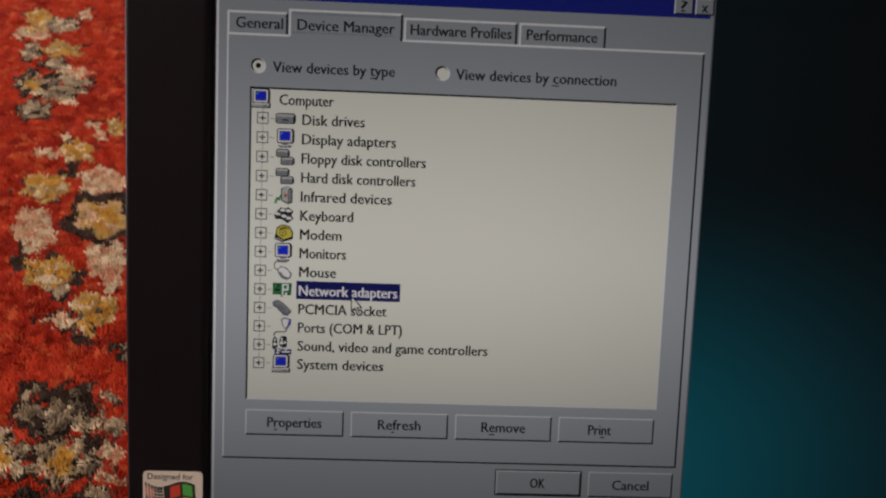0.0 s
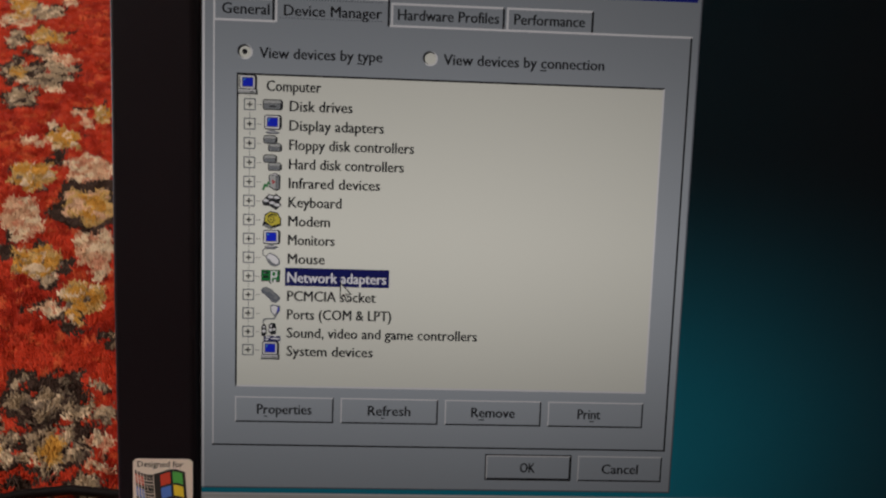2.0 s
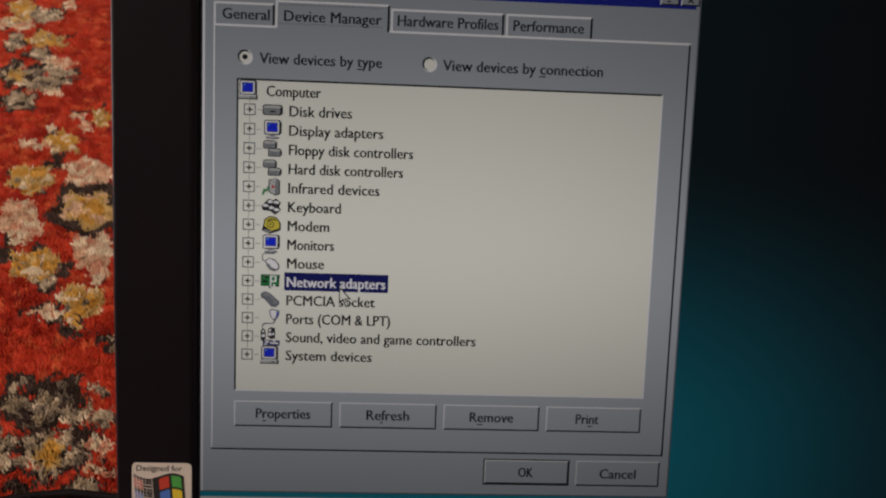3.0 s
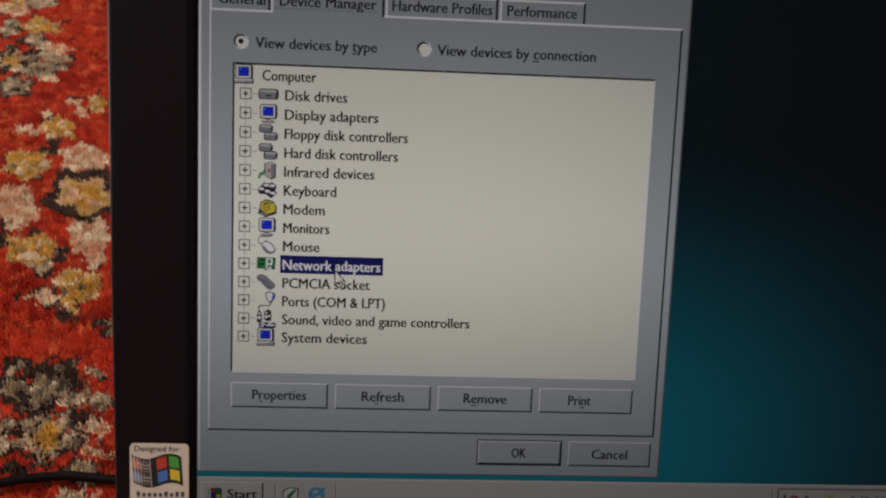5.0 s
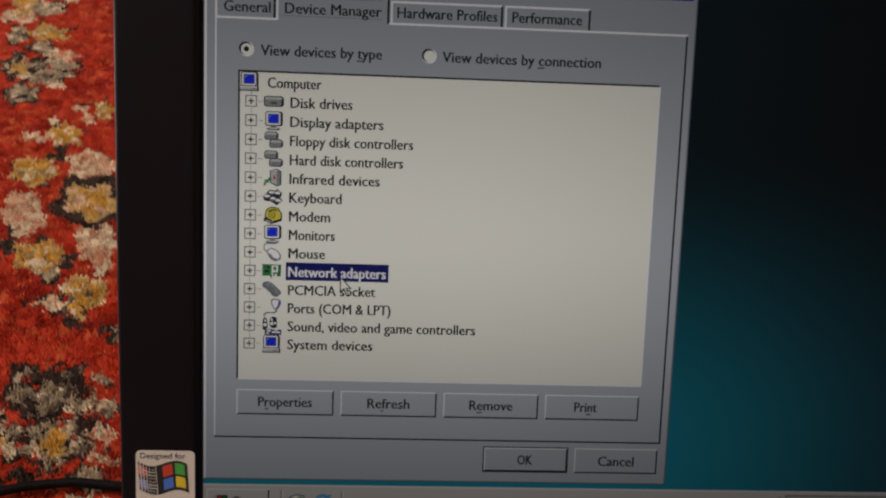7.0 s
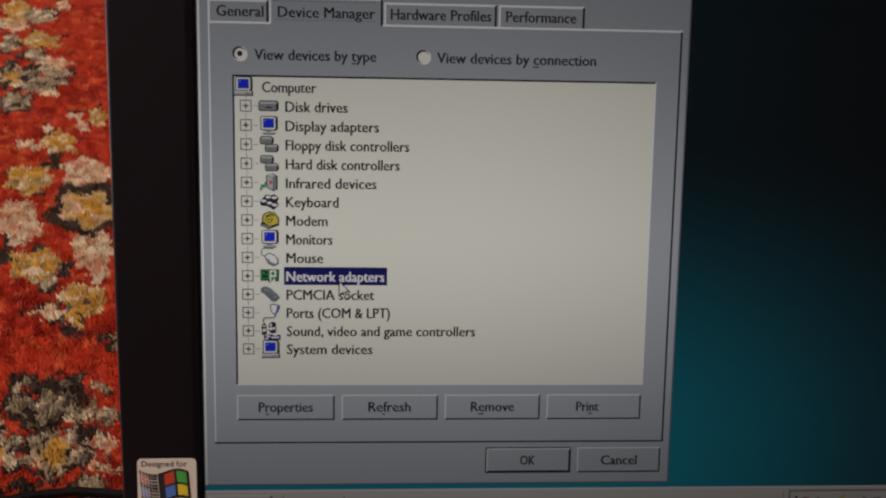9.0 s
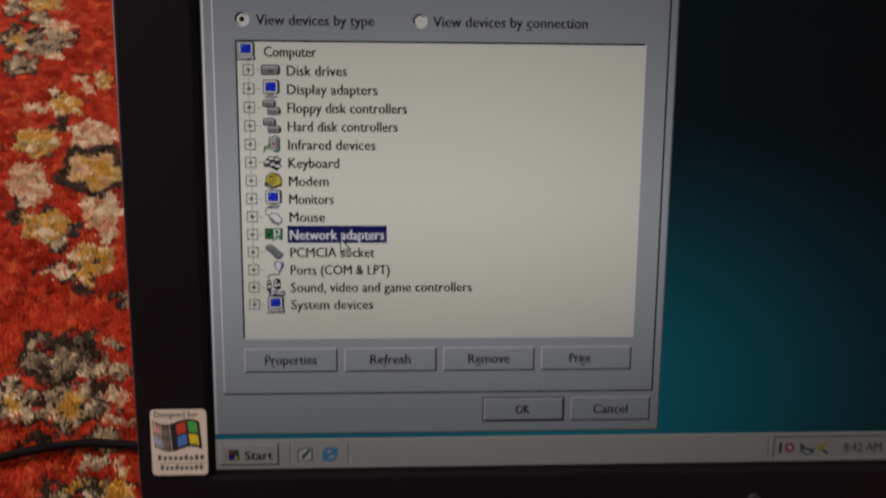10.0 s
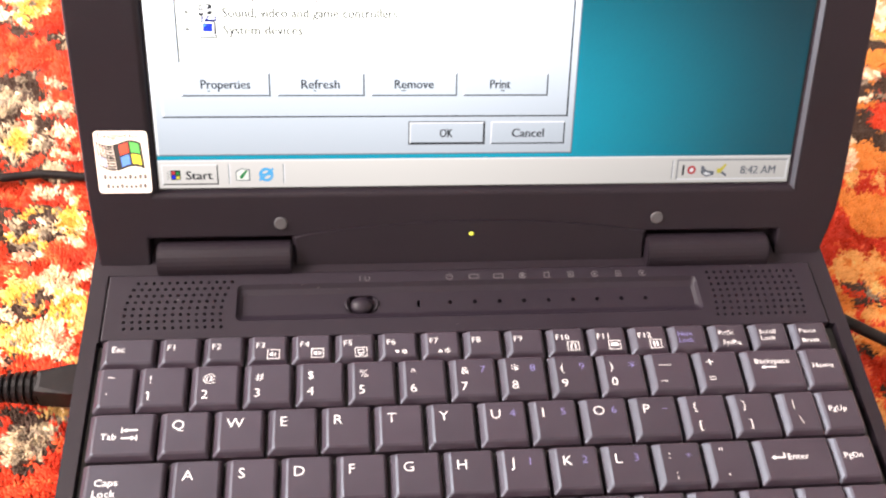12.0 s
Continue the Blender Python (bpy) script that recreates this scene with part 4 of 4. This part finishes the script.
ui_many("start_flag", ((11.6, 21, 8.6, 18.4),), 7, UI_BLACK), ui_many("start_flag", [(8 + 1.6 * (k % 2), 9.2 + 1.6 * (k % 2), 9 + 1.5 * k, 10 + 1.5 * k) for k in range(6)], 7, UI_SHADE)
ui_many("separator", ((67, 68, 4, 24), (120, 121, 4, 24), (515, 516, 4, 24)), 4, UI_MID)
ui_many("edge_light", ((68, 69, 4, 24), (121, 122, 4, 24), (516, 517, 4, 24)), 4, UI_LIGHT)
ui("tray_icon", [(74, 7), (88, 7), (88, 19), (80, 20), (74, 17)], 5, UI_SHADE), ui("tray_icon", [(75, 8), (86.6, 8), (86.6, 18), (80, 19), (75, 16)], 6, UI_WHITE)
ui("tray_icon", [(77, 11), (80, 9), (86, 17), (84, 18)], 7, UI_GREEN)
ui("tray_icon", circle(103.7, 13.2, 7.2), 5, UI_SKY), ui("tray_icon", circle(103.9, 13.2, 4.4), 6, UI_CREAM), ui_many("tray_icon", ((98, 110, 12.4, 14.4),), 7, UI_SKY)
ui("tray_icon", [(96, 8), (98, 6.6), (111.6, 18.6), (110, 20.4)], 7, UI_SKY)
sunken("tray", 520, 638, 3, 25, 2, UI_CREAM, UI_MID)
ui_many("tray_icon", ((526.0, 528.2, 8, 19),), 5, UI_BLACK), ui("tray_icon", circle(536, 13.6, 4.6), 5, UI_RED), ui("tray_icon", circle(536, 13.6, 2.2), 6, UI_LIGHT)
ui("tray_icon", [(546, 10), (552, 6), (560, 8), (560, 12), (552, 13), (548, 18), (546, 18)], 5, UI_SHADE), ui("tray_icon", [(549, 9.6), (553, 7.6), (557, 9), (551, 11.4)], 6, UI_LIGHT)
ui("tray_icon", [(563, 10), (567, 10), (573, 19), (571, 20), (566, 15), (563, 15)], 5, UI_YELLOW), ui("tray_icon", [(567, 10), (573, 6), (574, 8), (569, 12)], 6, UI_SHADE)
ui_text("8:42 AM", 588, 13.6, 37.6, 5, UI_SHADE)

# lint and dust on the deck
dust = bmesh.new()
for k in range(12):
    dx, dy = (random.uniform(0.004, 0.288), random.uniform(0.031, 0.0595)) if k > 5 else [(0.0575, 0.0597), (0.2745, 0.0556), (0.1185, 0.0300), (0.0300, 0.0480), (0.2040, 0.0590), (0.2600, 0.0480)][k]
    r = random.uniform(0.00012, 0.00028) * (1.5 if k < 4 else 0.8)
    t0 = random.uniform(0, 3)
    prism([(dx + r * math.cos(t0), dy + r * math.sin(t0)), (dx + 0.5 * r * math.cos(t0 + 1.8), dy + 0.5 * r * math.sin(t0 + 1.8)), (dx - r * math.cos(t0), dy - r * math.sin(t0))], Z0 + 0.0007, Z0 + 0.00095, dust)
tagged(part("dust", dust, plain("lint_grey", (0.2, 0.19, 0.18), 0.9), None), "pale specks of lint on the laptop's dark deck", "dust", kind="stuff")

# ---- cables ----
plug = tagged(new("power_cable"), "black power cord with ribbed moulded plug in the laptop's side", "cable")
part("plug", prism([(-0.0235, 0.0172), (-0.0095, 0.0158), (-0.0035, 0.0150), (-0.0035, 0.0294), (-0.0095, 0.0288), (-0.0235, 0.0272)], 0.0095, 0.0212, bevel=0.0024), CABLE, plug)
part("strain_relief", tube([(-0.0225, 0.0222, 0.0152), (-0.029, 0.0224, 0.015), (-0.0395, 0.0228, 0.0145)], [0.0058, 0.0052, 0.0040], 14), CABLE, plug)
for k in range(5):
    part("rib", tube([(-0.0245 - 0.0028 * k, 0.0223, 0.0151), (-0.0259 - 0.0028 * k, 0.0223, 0.0151)], 0.0068 - 0.00035 * k, 16), CABLE, plug, "raised rib")
part("cord", tube([(-0.038, 0.0228, 0.0145), (-0.047, 0.0232, 0.0125), (-0.06, 0.022, 0.007), (-0.08, 0.017, 0.0042), (-0.12, 0.0, 0.0036), (-0.2, -0.06, 0.0036), (-0.34, -0.12, 0.0036)], 0.0026, 12), CABLE, plug, smooth=True)
rear_cord = tagged(new("rear_cable"), "thin black cord lying on the rug behind the laptop", "cable")
part("cord", tube([(0.10, 0.0785, 0.014), (0.09, 0.105, 0.0075), (0.06, 0.128, 0.0045), (0.02, 0.138, 0.004), (-0.0264, 0.1376, 0.0037), (-0.0444, 0.1396, 0.0037), (-0.063, 0.1372, 0.0037), (-0.085, 0.131, 0.0037), (-0.13, 0.112, 0.0037), (-0.22, 0.10, 0.0037), (-0.4, 0.14, 0.0037)], 0.0021, 12), CABLE, rear_cord, smooth=True)
side_cord = tagged(new("side_cable"), "thin black cord plugged into the laptop's side", "cable")
part("cord", tube([(0.2965, 0.046, 0.019), (0.305, 0.0412, 0.0185), (0.321, 0.0322, 0.0165), (0.35, 0.018, 0.009), (0.40, 0.002, 0.004), (0.5, -0.01, 0.0037), (0.62, 0.03, 0.0037)], 0.0026, 12), CABLE, side_cord, smooth=True)

# ---- rug: backing and knotted wool pile ----
rug = tagged(new("rug"), "red wool rug with cream, yellow and grey flowers", "rug")
part("backing", box(-0.75, 0.95, -0.55, 1.15, -0.0078, -0.0045), BACKING, rug)

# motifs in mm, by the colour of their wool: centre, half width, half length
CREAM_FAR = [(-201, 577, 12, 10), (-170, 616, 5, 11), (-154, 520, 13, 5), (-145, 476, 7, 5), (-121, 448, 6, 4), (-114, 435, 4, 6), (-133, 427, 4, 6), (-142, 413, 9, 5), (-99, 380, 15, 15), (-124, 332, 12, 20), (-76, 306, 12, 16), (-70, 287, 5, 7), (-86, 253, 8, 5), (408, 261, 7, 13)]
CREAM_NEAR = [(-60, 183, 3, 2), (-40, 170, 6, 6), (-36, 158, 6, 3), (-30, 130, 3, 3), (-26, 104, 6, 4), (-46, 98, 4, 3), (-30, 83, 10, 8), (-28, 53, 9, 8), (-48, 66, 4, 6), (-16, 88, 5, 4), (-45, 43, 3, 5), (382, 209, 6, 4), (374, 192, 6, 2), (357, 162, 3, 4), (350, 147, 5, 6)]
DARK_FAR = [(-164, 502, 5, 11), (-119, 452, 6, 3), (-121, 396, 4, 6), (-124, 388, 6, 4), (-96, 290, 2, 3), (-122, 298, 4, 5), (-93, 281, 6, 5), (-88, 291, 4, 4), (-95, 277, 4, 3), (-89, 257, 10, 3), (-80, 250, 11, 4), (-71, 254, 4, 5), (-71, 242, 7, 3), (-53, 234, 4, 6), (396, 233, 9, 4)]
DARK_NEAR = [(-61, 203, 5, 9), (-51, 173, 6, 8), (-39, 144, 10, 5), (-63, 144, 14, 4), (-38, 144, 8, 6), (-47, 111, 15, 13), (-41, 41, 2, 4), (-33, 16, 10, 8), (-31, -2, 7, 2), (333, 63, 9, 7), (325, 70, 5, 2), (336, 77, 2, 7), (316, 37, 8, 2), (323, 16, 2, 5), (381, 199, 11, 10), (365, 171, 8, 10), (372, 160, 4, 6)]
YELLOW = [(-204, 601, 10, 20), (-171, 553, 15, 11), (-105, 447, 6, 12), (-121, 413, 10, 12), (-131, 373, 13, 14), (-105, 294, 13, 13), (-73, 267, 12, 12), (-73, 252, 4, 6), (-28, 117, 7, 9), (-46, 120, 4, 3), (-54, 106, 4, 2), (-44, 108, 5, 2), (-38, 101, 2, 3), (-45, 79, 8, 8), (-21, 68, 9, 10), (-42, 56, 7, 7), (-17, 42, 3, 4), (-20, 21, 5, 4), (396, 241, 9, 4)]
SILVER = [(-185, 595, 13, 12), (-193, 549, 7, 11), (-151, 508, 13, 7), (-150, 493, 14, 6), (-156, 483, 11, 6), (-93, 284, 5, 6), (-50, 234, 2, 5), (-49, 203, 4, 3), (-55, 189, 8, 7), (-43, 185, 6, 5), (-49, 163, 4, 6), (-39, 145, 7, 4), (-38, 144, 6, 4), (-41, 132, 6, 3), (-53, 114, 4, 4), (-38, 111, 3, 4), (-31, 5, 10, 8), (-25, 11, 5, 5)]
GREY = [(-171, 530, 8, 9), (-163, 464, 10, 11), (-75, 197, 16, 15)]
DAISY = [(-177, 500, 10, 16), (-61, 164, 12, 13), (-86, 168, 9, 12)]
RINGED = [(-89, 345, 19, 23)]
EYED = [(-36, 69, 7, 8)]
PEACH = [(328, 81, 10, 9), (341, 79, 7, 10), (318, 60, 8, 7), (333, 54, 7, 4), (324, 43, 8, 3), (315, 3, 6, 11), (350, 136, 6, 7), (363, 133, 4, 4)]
DYES = {"red": (0.565, 0.047, 0.016), "deep": (0.429, 0.027, 0.010), "silver": (0.47, 0.355, 0.235), "cream": (0.746, 0.475, 0.305), "pale": (0.84, 0.66, 0.46), "yellow": (0.678, 0.350, 0.062), "gold": (0.633, 0.407, 0.147),
        "grey": (0.240, 0.180, 0.130), "flame": (0.640, 0.105, 0.034), "dark": (0.060, 0.034, 0.025), "orange": (0.633, 0.203, 0.040), "pink": (0.655, 0.294, 0.181), "peach": (0.701, 0.328, 0.102)}
rng = np.random.default_rng(7)


def field(x, y, size, seed):
    """Smooth value noise from 0 to 1 over a plane."""
    g_ = np.random.default_rng(seed).random((256, 256))
    u, v = x / size + 1000.0, y / size + 1000.0
    i, j = np.floor(u).astype(int), np.floor(v).astype(int)
    a, b = u - i, v - j
    a, b = a * a * (3 - 2 * a), b * b * (3 - 2 * b)
    i0, i1, j0, j1 = i % 256, (i + 1) % 256, j % 256, (j + 1) % 256
    return (g_[i0, j0] * (1 - a) + g_[i1, j0] * a) * (1 - b) + (g_[i0, j1] * (1 - a) + g_[i1, j1] * a) * b


def dye(x, y):
    """The colour of each knot."""
    n = len(x)
    x, y = x + np.random.default_rng(9).normal(0, 0.0006, n), y + np.random.default_rng(10).normal(0, 0.0009, n)
    wx = x + 0.004 * (field(x, y, 0.008, 1) - 0.5) + 0.004 * (field(x, y, 0.0035, 2) - 0.5)
    wy = y + 0.007 * (field(x, y, 0.010, 3) - 0.5) + 0.006 * (field(x, y, 0.0045, 4) - 0.5)
    m1, m2 = field(x, y, 0.006, 5), field(x, y, 0.0035, 6)
    out = np.where((field(x, y, 0.03, 7) * 0.6 + 0.4 * m1 > 0.62)[:, None], DYES["deep"], DYES["red"]).astype(float)
    wool = field(x, y, 0.0045, 11)
    out[(field(x, y * 0.6, 0.008, 12) > 0.68)] = DYES["deep"]
    out[wool * 0.7 + 0.3 * m2 > 0.70] = DYES["flame"]
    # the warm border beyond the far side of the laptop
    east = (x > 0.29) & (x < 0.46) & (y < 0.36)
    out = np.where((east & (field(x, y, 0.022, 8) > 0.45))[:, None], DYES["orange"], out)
    extra = np.random.default_rng(3)
    more = [(extra.uniform(-740, 940), extra.uniform(-540, 1140), extra.uniform(6, 13), extra.integers(0, 6)) for _ in range(620)]
    more = [(a, b, r, 1.4 * r, kind) for a, b, r, kind in more if not (-250 < a < 30 and -40 < b < 630) and not (270 < a < 430 and -40 < b < 290)]
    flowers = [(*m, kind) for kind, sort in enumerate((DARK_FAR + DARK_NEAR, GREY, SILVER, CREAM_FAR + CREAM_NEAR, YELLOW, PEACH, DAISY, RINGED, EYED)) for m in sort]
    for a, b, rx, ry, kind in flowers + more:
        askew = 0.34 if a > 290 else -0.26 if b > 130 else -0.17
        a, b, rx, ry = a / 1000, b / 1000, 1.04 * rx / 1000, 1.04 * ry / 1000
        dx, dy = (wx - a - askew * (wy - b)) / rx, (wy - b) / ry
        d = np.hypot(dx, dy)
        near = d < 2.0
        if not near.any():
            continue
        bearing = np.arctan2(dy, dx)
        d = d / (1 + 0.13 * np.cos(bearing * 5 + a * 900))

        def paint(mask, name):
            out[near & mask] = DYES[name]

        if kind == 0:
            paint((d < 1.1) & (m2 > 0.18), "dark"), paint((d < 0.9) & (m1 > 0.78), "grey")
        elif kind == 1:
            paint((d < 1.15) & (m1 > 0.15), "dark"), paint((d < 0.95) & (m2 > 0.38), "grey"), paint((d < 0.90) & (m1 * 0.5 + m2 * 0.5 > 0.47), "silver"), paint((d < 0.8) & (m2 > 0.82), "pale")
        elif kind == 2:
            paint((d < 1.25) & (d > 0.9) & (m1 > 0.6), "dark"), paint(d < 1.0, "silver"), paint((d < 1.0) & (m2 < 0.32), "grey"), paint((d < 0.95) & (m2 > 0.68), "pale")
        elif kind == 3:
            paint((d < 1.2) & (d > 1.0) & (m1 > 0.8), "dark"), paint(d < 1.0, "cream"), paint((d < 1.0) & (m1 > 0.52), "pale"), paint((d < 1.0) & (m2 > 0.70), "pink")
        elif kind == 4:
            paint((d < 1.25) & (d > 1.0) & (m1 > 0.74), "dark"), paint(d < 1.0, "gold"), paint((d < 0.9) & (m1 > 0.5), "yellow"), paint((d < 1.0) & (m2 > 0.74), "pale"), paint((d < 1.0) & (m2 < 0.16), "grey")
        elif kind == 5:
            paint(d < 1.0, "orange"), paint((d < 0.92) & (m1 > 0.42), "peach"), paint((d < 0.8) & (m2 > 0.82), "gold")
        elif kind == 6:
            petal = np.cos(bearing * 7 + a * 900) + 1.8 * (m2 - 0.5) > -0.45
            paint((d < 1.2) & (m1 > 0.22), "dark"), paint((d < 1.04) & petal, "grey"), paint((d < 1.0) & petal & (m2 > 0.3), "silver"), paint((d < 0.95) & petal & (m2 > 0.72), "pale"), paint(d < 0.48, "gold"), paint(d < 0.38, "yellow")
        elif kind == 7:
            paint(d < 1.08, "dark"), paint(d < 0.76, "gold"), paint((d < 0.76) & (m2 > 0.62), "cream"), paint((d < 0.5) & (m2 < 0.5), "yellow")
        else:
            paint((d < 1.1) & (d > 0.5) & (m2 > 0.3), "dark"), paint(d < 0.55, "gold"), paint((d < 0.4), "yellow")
    return out


def nap(name, x, y, radius, height, label):
    """Strands of wool at the places given: leaning three-sided tufts, joined into one mesh."""
    n = len(x)
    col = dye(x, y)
    turn = rng.uniform(0, 2 * math.pi, n)
    h = height * (0.84 + 0.24 * field(x, y, 0.006, 21)) * rng.uniform(0.85, 1.12, n)
    lean = np.stack([(field(x, y, 0.004, 31) - 0.5) * 2.4 * radius + rng.normal(0, 0.4, n) * radius, (field(x, y, 0.004, 32) - 0.7) * 2.4 * radius + rng.normal(0, 0.4, n) * radius], 1)
    co = np.zeros((n, 4, 3))
    for k in range(3):
        a = turn + k * 2 * math.pi / 3
        co[:, k, 0], co[:, k, 1], co[:, k, 2] = x + radius * np.cos(a), y + radius * np.sin(a), -0.0046 + 0.35 * h
    co[:, 3, 0], co[:, 3, 1], co[:, 3, 2] = x + lean[:, 0], y + lean[:, 1], -0.0046 + h
    tri = [(0, 1, 3), (1, 2, 3), (2, 0, 3)]
    faces = (np.arange(n)[:, None, None] * 4 + np.array(tri)[None]).reshape(-1, 3)
    me = bpy.data.meshes.new(name)
    me.vertices.add(n * 4)
    me.vertices.foreach_set("co", co.reshape(-1))
    me.loops.add(len(faces) * 3)
    me.loops.foreach_set("vertex_index", faces.reshape(-1))
    me.polygons.add(len(faces))
    me.polygons.foreach_set("loop_start", np.arange(0, len(faces) * 3, 3))
    me.polygons.foreach_set("loop_total", np.full(len(faces), 3))
    me.update()
    at = me.attributes.new("dye", "FLOAT_COLOR", "POINT")
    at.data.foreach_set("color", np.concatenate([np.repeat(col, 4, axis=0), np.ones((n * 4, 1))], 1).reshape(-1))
    me.polygons.foreach_set("use_smooth", np.ones(len(faces), bool))
    ob = part(name, me, WOOL, rug, label)
    return tagged(ob, kind="stuff")


def lattice(x0, x1, y0, y1, step):
    gx, gy = np.meshgrid(np.arange(x0, x1, step), np.arange(y0, y1, step))
    gx, gy = gx.ravel(), gy.ravel()
    return gx + rng.normal(0, 0.22, len(gx)) * step, gy + rng.normal(0, 0.22, len(gy)) * step


FINE = ((-0.26, 0.03, -0.06, 0.68), (0.26, 0.45, -0.06, 0.32))
for x0, x1, y0, y1 in FINE:
    fx, fy_ = lattice(x0, x1, y0, y1, 0.0010)
    nap("woollen_nap", fx, fy_, 0.00105, 0.0052, "dense knotted wool pile")
cx, cy = lattice(-0.745, 0.945, -0.545, 1.145, 0.0055)
keep = np.ones(len(cx), bool)
for x0, x1, y0, y1 in FINE:
    keep &= ~((cx > x0) & (cx < x1) & (cy > y0) & (cy < y1))
nap("woollen_nap", cx[keep], cy[keep], 0.0036, 0.0050, "dense knotted wool pile")
